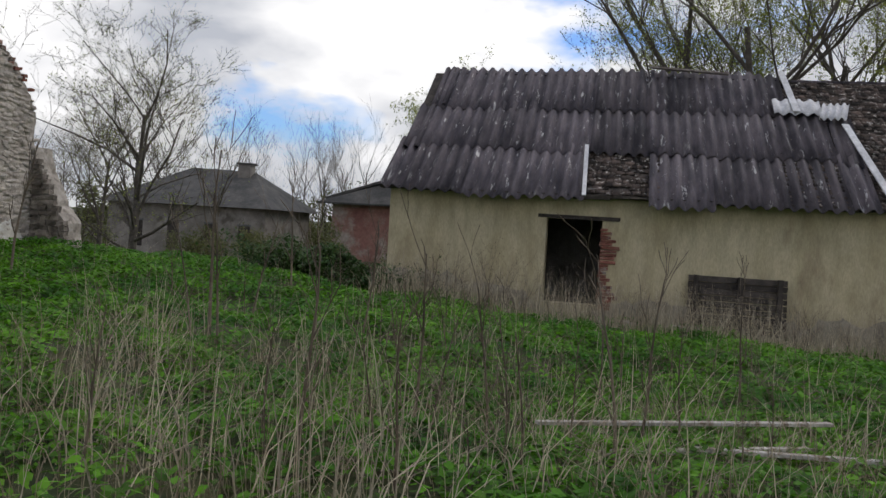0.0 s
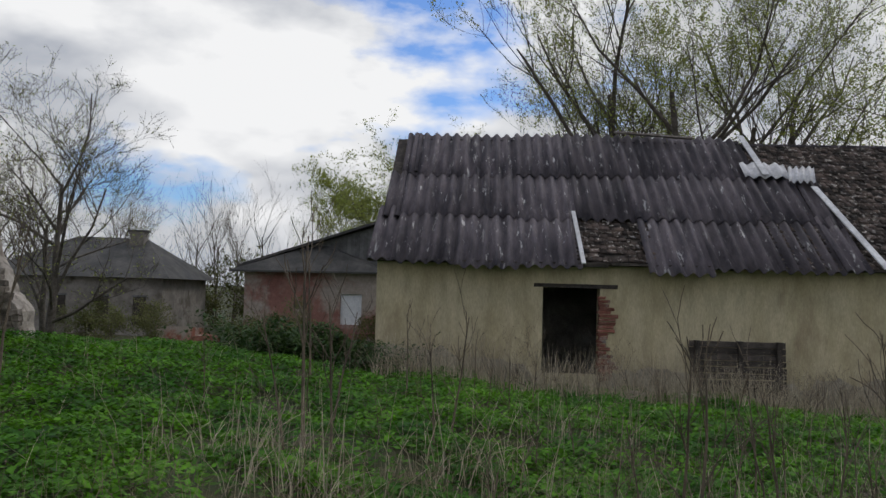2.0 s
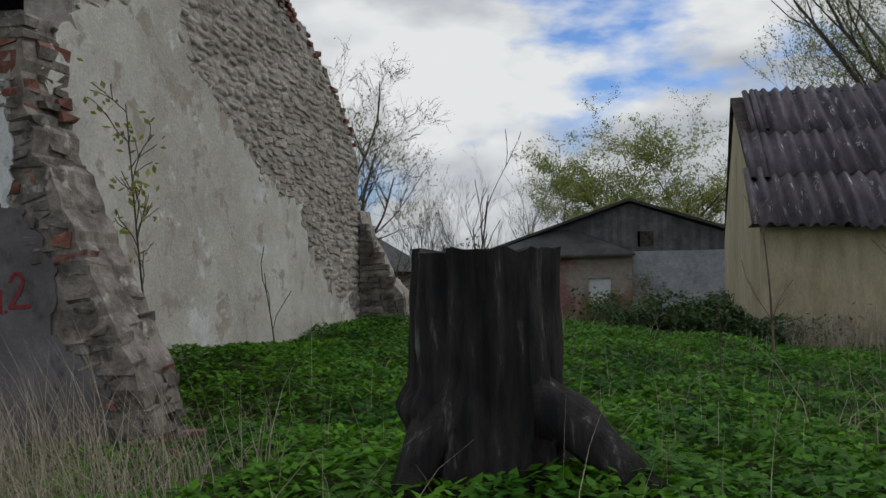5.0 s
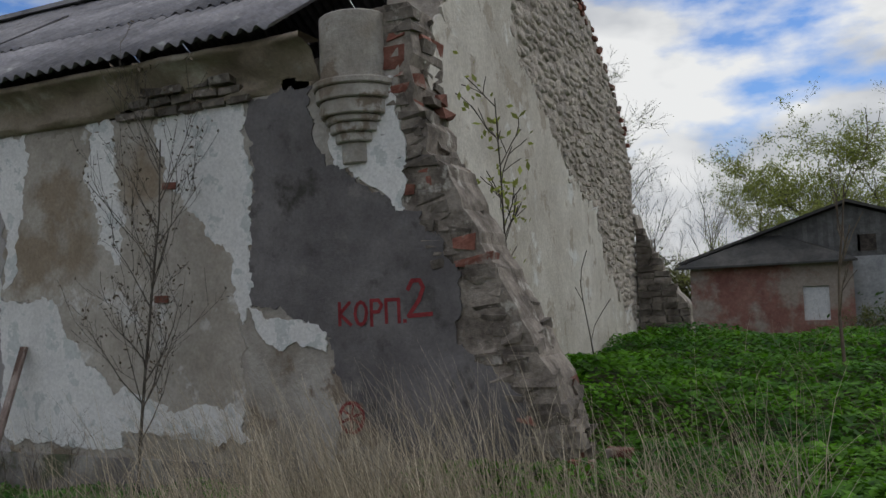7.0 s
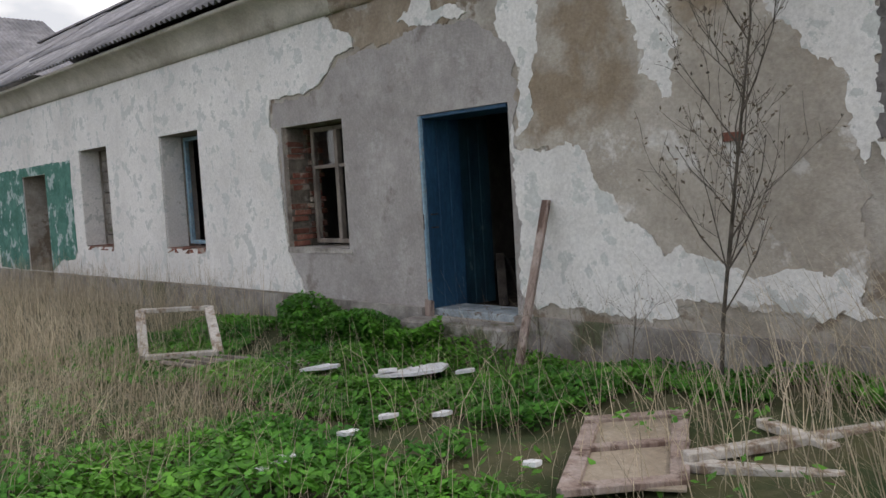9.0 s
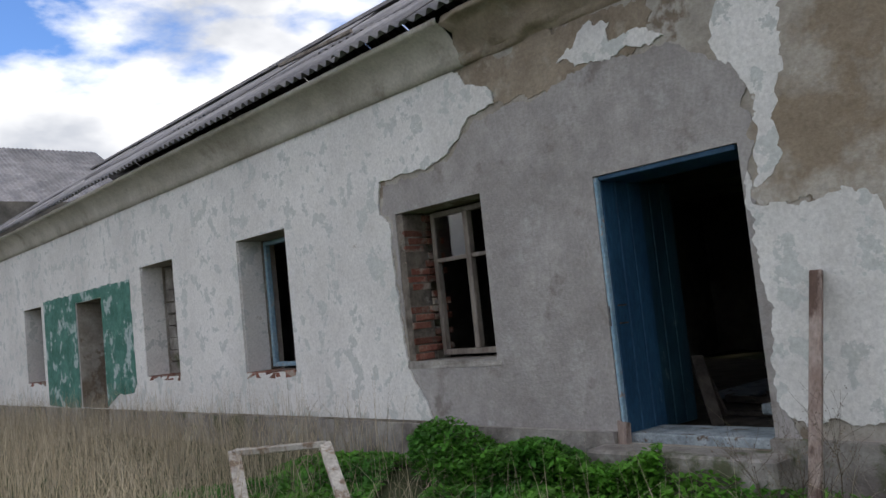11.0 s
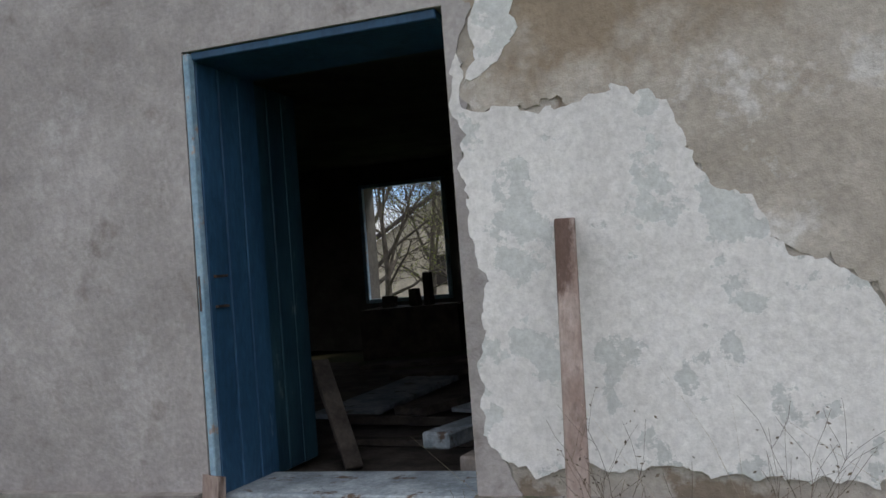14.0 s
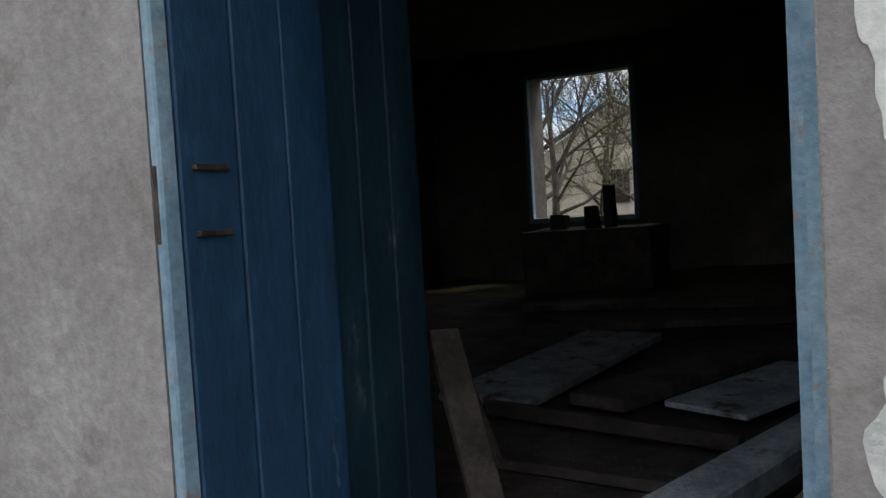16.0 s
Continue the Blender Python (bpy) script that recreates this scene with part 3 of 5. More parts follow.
for a in range(3):
    stroke(EMB, [(-0.1 * math.cos(a * 1.05 + 0.4), -0.1 * math.sin(a * 1.05 + 0.4)), (0.1 * math.cos(a * 1.05 + 0.4), 0.1 * math.sin(a * 1.05 + 0.4))], w=0.025, cx=5.55, cz=0.87, name="spoke")

# ---- main building: gable wall, back wall, roof ----
def gable_to(u, v, d):
    return Vector((6.2 + d, u, v))


top = ragged([(0.3, 4.3), (0.6, 4.6), (2.2, 5.75), (3.6, 6.6), (4.15, 6.9), (4.7, 6.55), (5.3, 6.25), (6.3, 6.0), (7.1, 5.6), (8.0, 5.0), (8.75, 4.3), (8.9, 3.1)], 0.09, 0.12, 5, closed=False)
wall_gable = tagged(prism("wall_gable", [Vector((0.66, -0.5))] + [p for p in top if p.x > 0.66] + [Vector((8.9, -0.5))], gable_to, 0.0, -0.55, M_MORTAR), "tall broken gable wall, pale plaster fallen from rubble stone", "wall", kind="structure")
edge = [(0.35, 0.6), (8.8, 0.6), (8.4, 1.3), (7.2, 1.9), (6.45, 2.5), (6.1, 3.06), (4.7, 3.47), (4.2, 3.86), (2.8, 4.54), (2.3, 5.6), (0.65, 4.5), (0.35, 4.2)]
slab("plaster", ragged(edge, 0.05, 0.22, 7), gable_to, 0.03, M_GABLE, wall_gable)
# rear corner buttress
prof = ragged([(6.22, 3.25), (6.45, 2.6), (6.75, 2.0), (7.05, 1.6), (7.1, 0.4)], 0.1, 0.05, 9, closed=False)
prism("rear_buttress", [Vector((6.22, 0.4))] + prof, front, -8.8, -9.4, M_MORTAR, wall_gable)
# back wall with the far window
IW = (-2.66, -1.36, 1.04, 2.73)
bm = bmesh.new()
box(bm, -22, IW[0], 7.9, 8.4, -1, 4.0)
box(bm, IW[1], 5.65, 7.9, 8.4, -1, 4.0)
box(bm, IW[0], IW[1], 7.9, 8.4, -1, IW[2])
box(bm, IW[0], IW[1], 7.9, 8.4, IW[3], 4.0)
tagged(part("wall_back", bm, M_ROOM), "dark grey rear wall of the ruined room", "wall", kind="structure")
bm = bmesh.new()
for x in (-4.2, 4.6):
    box(bm, x, x + 0.3, T, 7.9, -0.5, 4.0)
box(bm, -22.4, -22, 0, 8.4, -0.6, 6.0)
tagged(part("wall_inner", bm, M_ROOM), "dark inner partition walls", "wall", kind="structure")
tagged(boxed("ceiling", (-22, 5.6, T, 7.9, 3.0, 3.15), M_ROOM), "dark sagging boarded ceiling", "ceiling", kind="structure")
tagged(boxed("floor", (-22, 5.6, T, 7.9, 0.2, 0.33), M_DARKWOOD), "dark plank floor", "floor", kind="structure")


def sheet_mesh(name, w, length, pitch, amp, material, steps=10, rows=2):
    """A corrugated sheet, waves running down its length; x across, y up the slope."""
    n = int(round(w / pitch)) * steps
    v, f = [], []
    for s, off in ((0, 0.0), (1, -0.008)):
        for j in range(rows + 1):
            for i in range(n + 1):
                x = w * i / n
                v.append((x, length * j / rows, amp * math.sin(2 * math.pi * x / pitch) + off))
    k = (n + 1) * (rows + 1)
    for j in range(rows):
        for i in range(n):
            q = j * (n + 1) + i
            f.append((q, q + 1, q + n + 2, q + n + 1))
            f.append((k + q, k + q + n + 1, k + q + n + 2, k + q + 1))
    for i in range(n):
        f.append((i, k + i, k + i + 1, i + 1))
        q = rows * (n + 1) + i
        f.append((q, q + 1, k + q + 1, k + q))
    ob = raw(name, v, f, material, smooth=True)
    return ob


def roof_sheets(parent, mesh, x0, cols, w, eave, ridge, rows, length, skip=(), sag=0.012, seed=1):
    rnd = random.Random(seed)
    (y0, z0), (y1, z1) = eave, ridge
    ang = math.degrees(math.atan2(z1 - z0, abs(y1 - y0)))
    ln = math.hypot(y1 - y0, z1 - z0)
    for r in range(rows):
        for c in range(cols):
            if (r, c) in skip:
                continue
            s = r * (ln - length) / max(1, rows - 1)
            y, z = y0 + (y1 - y0) * s / ln, z0 + (z1 - z0) * s / ln
            o = new("sheet", mesh.data)
            o.parent = parent
            flip = 0 if y1 > y0 else 180
            o.matrix_world = Matrix.Translation((x0 + c * w + (w if flip else 0), y + rnd.uniform(-0.03, 0.03), z + 0.03 * (r % 2) + rnd.uniform(0, sag))) @ pose(0, 0, 0, 0, 0, flip) @ pose(0, 0, 0, ang + rnd.uniform(-0.4, 0.4), rnd.uniform(-0.3, 0.3), rnd.uniform(-0.5, 0.5))


main_roof = tagged(new("main_roof"), "grey corrugated fibre-cement roof of the old house", "roof", kind="structure")
M_MAINROOF = mat("lichened_sheet", (0.20, 0.195, 0.215), (0.32, 0.31, 0.33), scale=1.5, fine=18, bump=0.3, rand=0.2, c3=(0.5, 0.5, 0.5), c3scale=3, c3lo=0.64, c3hi=0.72)
SH = sheet_mesh("sheet", 1.13, 2.0, 0.16, 0.026, M_MAINROOF)
SH.parent = main_roof
SH.matrix_world = Matrix.Translation((-22, -0.42, 4.2)) @ pose(0, 0, 0, 32.5, 0, 0)
roof_sheets(main_roof, SH, -20.87, 23, 1.13, (-0.42, 4.2), (4.0, 7.0), 3, 2.0, seed=4)
roof_sheets(main_roof, SH, -22, 24, 1.13, (8.7, 4.2), (4.0, 7.0), 3, 2.0, seed=5)
boxed("ridge_cap", (-22, 5.2, 3.85, 4.15, 7.0, 7.06), M_MAINROOF, main_roof, wob=0.02)

# ---- windows and doors of the main building ----
def sash_window(x0, x1, z0, z1, y, material, label, mull=True, glass=()):
    w = thing("window", label, "window", group="windows of the old house", kind="structure")
    e = 0.055
    for a, b, c, d in ((x0, x0 + e, z0, z1), (x1 - e, x1, z0, z1), (x0 + e, x1 - e, z0, z0 + e), (x0 + e, x1 - e, z1 - e, z1)):
        boxed("window_frame", (a, b, y, y + 0.07, c, d), material, w, bev=0.006, wob=0.003)
    if mull:
        xm = (x0 + x1) / 2
        boxed("mullion", (xm - 0.035, xm + 0.035, y - 0.01, y + 0.06, z0 + e, z1 - e), material, w, bev=0.006)
        zt = z0 + (z1 - z0) * 0.66
        for a, b in ((x0 + e, xm - 0.035), (xm + 0.035, x1 - e)):
            boxed("crossbar", (a, b, y, y + 0.05, zt - 0.02, zt + 0.02), material, w, bev=0.004)
        for i, (a, b, c, d) in enumerate(((x0 + e, xm - 0.035, z0 + e, zt - 0.02), (xm + 0.035, x1 - e, z0 + e, zt - 0.02), (x0 + e, xm - 0.035, zt + 0.02, z1 - e), (xm + 0.035, x1 - e, zt + 0.02, z1 - e))):
            if i in glass:
                g = boxed("pane", (a, b, y + 0.02, y + 0.025, c, d), M_GLASS, w)
                g.visible_shadow = False
    return w


sash_window(-2.38, -1.32, 1.08, 2.53, 0.3, M_WOOD, "weathered grey wooden casement with missing panes", glass=(2,))
sash_window(-5.9, -4.72, 1.04, 2.70, 0.36, M_LIGHTBLUE, "pale blue empty window frame set deep in the wall", mull=False)
sash_window(IW[0], IW[1], IW[2], IW[3], 7.86, M_LIGHTBLUE, "pale blue empty frame of the far window", mull=False)
part_b = thing("brick_reveal", "exposed red brick reveal of the first window", "brick reveal", kind="structure")
boxed("mortar_bed", (-2.549, -2.462, 0.004, 0.3, 1.05, 2.54), M_CORNER, part_b, wob=0.004)
BR = boxed("brick", (0, 0.1, 0, 0.24, 0, 0.065), M_BRICK, part_b, bev=0.006, wob=0.004)
BR.location = (-2.545, 0.01, 1.06)
for i in range(1, 19):
    for j in range(2):
        if (i * 7 + j * 3) % 5 == 1:
            continue
        o = new("brick", BR.data)
        o.parent = part_b
        o.location = (-2.555 + random.uniform(-0.012, 0.012), 0.008 + j * 0.25 + 0.05 * (i % 2), 1.06 + i * 0.078)
boxed("window_sill", (-2.6, -1.25, -0.012, 0.3, 0.985, 1.045), M_PLINTH, part_b, wob=0.01)
for (x0, x1, z0, z1) in ((-5.93, -4.7, 1.0, 2.72), (-9.17, -7.94, 1.0, 2.73), (-15.6, -14.4, 0.95, 2.5)):
    sill = thing("window_ledge", "broken brick ledge under an empty window opening", "window sill", group="window ledges", kind="structure")
    for i in range(5):
        boxed("brick", (x0 + i * 0.245, x0 + i * 0.245 + 0.235, -0.02, 0.4, z0 - 0.07, z0 + 0.005), M_BRICK, sill, bev=0.006, wob=0.012)
for x0, z0, z1 in ((-5.93, 1.0, 2.72), (-9.17, 1.0, 2.73), (-15.6, 0.95, 2.5)):
    boxed("limewashed_reveal", (x0 + 0.001, x0 + 0.014, 0.0, 0.34, z0 + 0.01, z1 - 0.004), M_WHITE, wall_front, wob=0.002)
# bricked-up third window
fill = thing("bricked_opening", "grey blocks closing the third window opening", "masonry infill", kind="structure")
for r in range(9):
    for c in range(4):
        boxed("block", (-9.17 + c * 0.31, -9.17 + c * 0.31 + 0.295, 0.38, 0.54, 1.0 + r * 0.192, 1.18 + r * 0.192), M_PLINTH, fill, bev=0.008, wob=0.01)

door = thing("door_1", "open blue-painted plank door folded into the entrance", "door", kind="structure")
for i, (a, b) in enumerate(((0.03, 0.20), (0.205, 0.37), (0.375, 0.54))):
    boxed("plank", (0.005, 0.045, a, b, 0.40, 2.42), M_BLUE, door, bev=0.004, wob=0.002)
# inner planks take the darker blue, shade put into their colour
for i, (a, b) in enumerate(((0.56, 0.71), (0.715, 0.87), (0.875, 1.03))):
    boxed("plank", (-0.03, 0.01, a, b, 0.38, 2.42), M_BLUE_SHADED, door, bev=0.004, wob=0.002)
boxed("door_frame", (0.004, 0.04, -0.016, 0.028, 0.36, 2.44), M_LIGHTBLUE, door, "flaking light blue jamb", bev=0.006, wob=0.004)
boxed("door_frame", (1.185, 1.229, 0.3, 0.37, 0.42, 2.41), M_LIGHTBLUE, door, bev=0.006, wob=0.003)
boxed("door_frame", (1.23, 1.258, 0.1, 0.5, 0.36, 2.44), M_LIGHTBLUE, door)
boxed("lintel_board", (0.04, 1.228, 0.004, 0.5, 2.41, 2.448), M_BLUE, door, bev=0.005, wob=0.003)
boxed("threshold", (0.0, 1.26, 0.05, 0.5, 0.345, 0.42), M_BLUEWASH, door, "worn blue-grey threshold board", bev=0.008, wob=0.006)
for z in (1.41, 1.27):
    boxed("latch", (0.045, 0.06, 0.06, 0.16, z, z + 0.012), M_STEEL, door, "dark iron latch bar", bev=0.002)
boxed("lock_plate", (0.014, 0.026, -0.0185, -0.014, 1.26, 1.42), M_STEEL, door, "rusty lock plate", bev=0.002)
boxed("rotten_foot", (-0.02, 0.06, -0.03, 0.02, 0.33, 0.52), M_PINKWOOD, door, wob=0.015)
step = tagged(boxed("doorstep", (-0.15, 1.4, -0.32, 0.0, -0.3, 0.345), M_PLINTH, wob=0.02, bev=0.02), "cracked concrete doorstep under the blue door", "step", kind="structure")
boxed("reveal_floor", (0.0, 1.26, 0.0, 0.6, 0.2, 0.345), M_PLINTH, wall_front)

# room seen through the door
def loose(name, a, b, w, h, material, label, category, group=""):
    return tagged(beam(name, a, b, w, h, material), label, category, group)


loose("plank", (0.80, 0.80, 0.50), (1.12, 2.05, 0.50), 0.16, 0.09, M_BLUEWASH, "thick pale blue timber lying on the doorway floor", "plank")
loose("plank", (1.0, 0.72, 0.39), (1.14, 1.5, 0.41), 0.12, 0.09, M_WOOD, "split grey timber on the floor", "plank", "floor planks")
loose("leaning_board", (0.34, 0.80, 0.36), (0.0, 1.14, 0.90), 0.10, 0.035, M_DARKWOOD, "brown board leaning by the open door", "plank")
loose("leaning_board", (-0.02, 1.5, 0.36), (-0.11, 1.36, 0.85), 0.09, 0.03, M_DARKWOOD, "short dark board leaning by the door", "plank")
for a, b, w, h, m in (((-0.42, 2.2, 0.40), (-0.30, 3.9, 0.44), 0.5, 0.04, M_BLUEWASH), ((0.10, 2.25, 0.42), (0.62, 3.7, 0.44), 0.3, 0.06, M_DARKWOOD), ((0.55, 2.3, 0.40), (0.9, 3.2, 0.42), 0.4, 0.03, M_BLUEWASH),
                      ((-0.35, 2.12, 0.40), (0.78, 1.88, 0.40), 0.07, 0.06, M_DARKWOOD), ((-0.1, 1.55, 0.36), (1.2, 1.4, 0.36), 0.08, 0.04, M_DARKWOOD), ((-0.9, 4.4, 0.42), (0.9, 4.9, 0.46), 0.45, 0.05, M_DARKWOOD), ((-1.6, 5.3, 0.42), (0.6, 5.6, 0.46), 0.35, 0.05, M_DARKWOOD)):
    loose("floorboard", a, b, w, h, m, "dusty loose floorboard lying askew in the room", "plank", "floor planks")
rail = thing("broken_stove", "dark broken masonry stove with upright stubs before the window", "stove")
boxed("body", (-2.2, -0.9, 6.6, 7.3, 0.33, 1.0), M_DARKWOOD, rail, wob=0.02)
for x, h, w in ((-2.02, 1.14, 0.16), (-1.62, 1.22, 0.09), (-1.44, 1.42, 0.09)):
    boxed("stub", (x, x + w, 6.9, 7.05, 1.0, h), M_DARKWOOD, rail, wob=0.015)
tagged(beam("prop_plank", (1.78, -0.66, gz(1.78, -0.66) - 0.05), (1.71, -0.05, 1.52), 0.08, 0.045, M_PINKWOOD), "reddish weathered plank propped against the wall", "plank")

# ---- left wing far off ----
wing = thing("wing_building", "long far wing with corrugated roof behind the house", "building")
boxed("wall", (-38, -22.6, -4.0, 6.0, -0.5, 5.1), M_OLD, wing)
wr = sheet_mesh("sheet", 1.13, 9.0, 0.16, 0.022, M_MAINROOF, steps=6)
wr.parent = wing
wr.matrix_world = Matrix.Translation((-22.1, -5.5, 5.2)) @ pose(0, 0, 0, 0, 0, 90) @ pose(0, 0, 0, 28, 0, 0)
for i in range(1, 11):
    o = new("sheet", wr.data)
    o.parent = wing
    o.matrix_world = Matrix.Translation((-22.1, -5.5 + i * 1.13, 5.2)) @ pose(0, 0, 0, 0, 0, 90) @ pose(0, 0, 0, 28, 0, 0)

# ---- yellow outbuilding ----
yb = thing("yellow_outbuilding", "derelict yellow plastered outbuilding with torn corrugated roof", "building", at=(0, 0, 0))
YW, YE = 11.35, 36.0
bm = bmesh.new()
box(bm, 13.6, 17.2, YW, YW + 0.5, -1, 3.0)
box(bm, 17.2, 18.42, YW, YW + 0.5, -1, 0.5)
box(bm, 17.2, 18.42, YW, YW + 0.5, 2.37, 3.0)
box(bm, 18.42, YE, YW, YW + 0.5, -1, 3.0)
part("front_wall", bm, M_YELLOW, yb)
for x in (13.6, YE - 0.5):
    prism("end_wall", [(YW + 0.5, -1), (20.4, -1), (20.4, 2.9), (15.9, 6.2), (YW + 0.5, 2.95)], lambda u, v, d, x=x: Vector((x + d, u, v)), 0.0, 0.5, M_YELLOW, yb)
boxed("rear_wall", (14.1, YE - 0.5, 20.0, 20.5, -1, 2.9), M_YELLOW, yb)
boxed("inner_floor", (14.1, YE - 0.5, YW + 0.5, 20, -0.5, 0.1), M_SOIL, yb)
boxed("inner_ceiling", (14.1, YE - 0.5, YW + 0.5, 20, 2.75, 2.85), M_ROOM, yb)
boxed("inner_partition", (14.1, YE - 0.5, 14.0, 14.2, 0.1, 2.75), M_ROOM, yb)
slab("plinth_stain", ragged([(13.6, -0.8), (YE, -0.8), (YE, 0.45), (27, 0.5), (24.5, 0.55), (21, 0.35), (19.5, 0.75), (18.5, 0.5), (18.42, 0.3), (17.2, 0.3), (16.8, 0.7), (15.5, 0.85), (13.6, 1.1)], 0.15, 0.16, 15), lambda u, v, d: Vector((u, YW - d, v)), 0.012, M_YBASE, yb)
boxed("pilaster", (24.6, 25.2, YW - 0.04, YW, -0.5, 2.95), M_YELLOW, yb)
rj = thing("brick_jamb", "", "")
rj.parent = yb
for r in range(23):
    boxed("brick", (18.42 - random.uniform(0, 0.06), 18.68 + random.uniform(-0.08, 0.06) + 0.1 * math.sin(r * 0.5), YW - 0.03, YW + 0.2, 0.42 + r * 0.078, 0.485 + r * 0.078), M_BRICK, rj, bev=0.006, wob=0.01)
boxed("lintel", (17.0, 18.8, YW - 0.02, YW + 0.4, 2.37, 2.45), M_DARKWOOD, yb, "dark timber lintel", wob=0.01)
for i in range(26):
    boxed("eave_board", (13.4 + i * 0.87, 14.2 + i * 0.87, 11.0, YW + 0.05, 2.86 - 0.02 * (i % 3), 2.9), M_DARKWOOD, yb, wob=0.015)
# roof deck and old shingles
E0, R0 = (10.98, 2.80), (15.9, 6.34)
SL = math.atan2(R0[1] - E0[1], R0[0] - E0[0])
LN = math.hypot(R0[0] - E0[0], R0[1] - E0[1])


def on_roof(x, s, h=0.0):
    return Vector((x, E0[0] + s * math.cos(SL) - h * math.sin(SL), E0[1] + s * math.sin(SL) + h * math.cos(SL)))


for sgn, nm in ((1, "roof_deck"), (-1, "roof_deck")):
    bm = bmesh.new()
    v = []
    for h in (-0.06, 0.0):
        for x, s in ((13.6, 0.15), (YE, 0.15), (YE, LN), (13.5, LN)):
            p = on_roof(x, s, h)
            v.append(bm.verts.new((p.x, p.y if sgn > 0 else 31.8 - p.y, p.z)))
    bm.faces.new(v[:4])
    bm.faces.new(v[4:])
    for i in range(4):
        bm.faces.new((v[i], v[(i + 1) % 4], v[4 + (i + 1) % 4], v[4 + i]))
    part(nm, bm, M_DARKWOOD, yb)
rnd = random.Random(8)
V, F = [], []


def shingle_field(x0, x1, s0, s1, rowh=0.16, gap=0.0):
    s = s0
    while s < s1:
        x = x0 + rnd.uniform(-0.1, 0)
        while x < x1:
            w = rnd.uniform(0.10, 0.24)
            if rnd.random() > 0.07:
                k = len(V)
                t0, h0, h1 = s + rnd.uniform(-0.03, 0.03), rnd.uniform(0.035, 0.06), rnd.uniform(0.008, 0.02)
                for ss, hh in ((t0, h0), (t0 + rowh * 1.4, h1)):
                    for xx in (x, x + w - 0.012):
                        V.append(on_roof(xx, ss, hh + rnd.uniform(0, 0.008)))
                        V.append(on_roof(xx, ss, hh - 0.02))
                F.extend([(k, k + 2, k + 6, k + 4), (k, k + 1, k + 3, k + 2), (k, k + 4, k + 5, k + 1), (k + 2, k + 3, k + 7, k + 6)])
            x += w
        s += rowh


shingle_field(22.2, YE, 0.1, LN - 0.1)
shingle_field(17.9, 19.5, 0.2, 2.1)
tagged(raw("old_shingles", V, F, M_SHINGLE, yb), kind="stuff")
YS = sheet_mesh("sheet", 1.35, 2.35, 0.27, 0.055, M_SHEET)
YS.parent = yb
YH = sheet_mesh("sheet", 0.54, 2.2, 0.27, 0.055, M_SHEET)
YH.parent = yb
YP = sheet_mesh("sheet", 1.08, 0.75, 0.27, 0.04, M_SHEETNEW)
YP.parent = yb
rows_s = (-0.12, 1.85, 3.85)
first = True
for r, s in enumerate(rows_s):
    for c in range(7):
        if (r, c) in ((0, 3), (2, 6)):
            continue
        x = 13.95 + c * 1.35
        o = YS if first else new("sheet", YS.data)
        first = False
        o.parent = yb
        dz = -0.12 if (r, c) == (0, 4) else 0.0
        o.matrix_world = Matrix.Translation(on_roof(x, s + dz + rnd.uniform(-0.09, 0.05), 0.085 + 0.014 * r + rnd.uniform(0, 0.02))) @ pose(0, 0, 0, math.degrees(SL) + rnd.uniform(-0.15, 0.15) - 0.2, 0, rnd.uniform(-0.4, 0.4))
for i, (x, s) in enumerate(((13.41, 0.0), (13.55, 1.75), (13.8, 3.95), (23.4, -0.1), (23.4, 1.7), (22.05, 3.9))):
    o = YH if i == 0 else new("sheet", YH.data)
    o.parent = yb
    o.matrix_world = Matrix.Translation(on_roof(x, s, 0.1 + 0.006 * i)) @ pose(0, 0, 0, math.degrees(SL) - 0.2, 0, rnd.uniform(-1.5, 1.5))
YP.matrix_world = Matrix.Translation(on_roof(22.25, 3.85, 0.2)) @ pose(0, 0, 0, math.degrees(SL) - 1, 0, -1)
o = new("sheet", YP.data)
o.parent = yb
o.matrix_world = Matrix.Translation(on_roof(23.2, 3.55, 0.24)) @ pose(0, 0, 0, math.degrees(SL), 0, -16) @ Matrix.Diagonal((0.55, 1, 1, 1))
for a, b in ((on_roof(22.62, 6.1, 0.24), on_roof(22.75, 3.9, 0.24)), (on_roof(23.75, 3.4, 0.2), on_roof(24.2, -0.1, 0.2))):
    beam("verge_strip", a, b, 0.16, 0.03, M_SHEETNEW, yb)
beam("verge_strip", on_roof(17.93, 2.0, 0.2), on_roof(18.0, -0.15, 0.2), 0.09, 0.03, M_SHEETNEW, yb)
beam("ridge_board", on_roof(19.3, LN + 0.05, 0.28), on_roof(21.3, LN - 0.35, 0.32), 0.22, 0.04, M_WOOD, yb)
beam("ridge_cap", on_roof(14.2, LN - 0.05, 0.0), on_roof(YE, LN - 0.05, 0.0), 0.24, 0.06, M_SHEET, yb)
# pallet and corrugated sheet leaning on it
pal = thing("wooden_pallet", "dark slatted wooden panel leaning on the yellow wall", "pallet")
for i in range(9):
    boxed("slat", (20.3, 22.3, 11.1 + 0.02 * i, 11.13 + 0.02 * i, 0.14 + i * 0.132, 0.255 + i * 0.132), M_DARKWOOD, pal, wob=0.01)
for x in (20.4, 21.3, 22.1):
    boxed("batten", (x, x + 0.1, 11.14, 11.3, 0.12, 1.33), M_DARKWOOD, pal)
ls = sheet_mesh("leaning_sheet", 1.35, 2.0, 0.17, 0.03, mat("galvanised_sheet", (0.22, 0.25, 0.28), (0.34, 0.37, 0.4), scale=2, rough=0.5, fine=20))
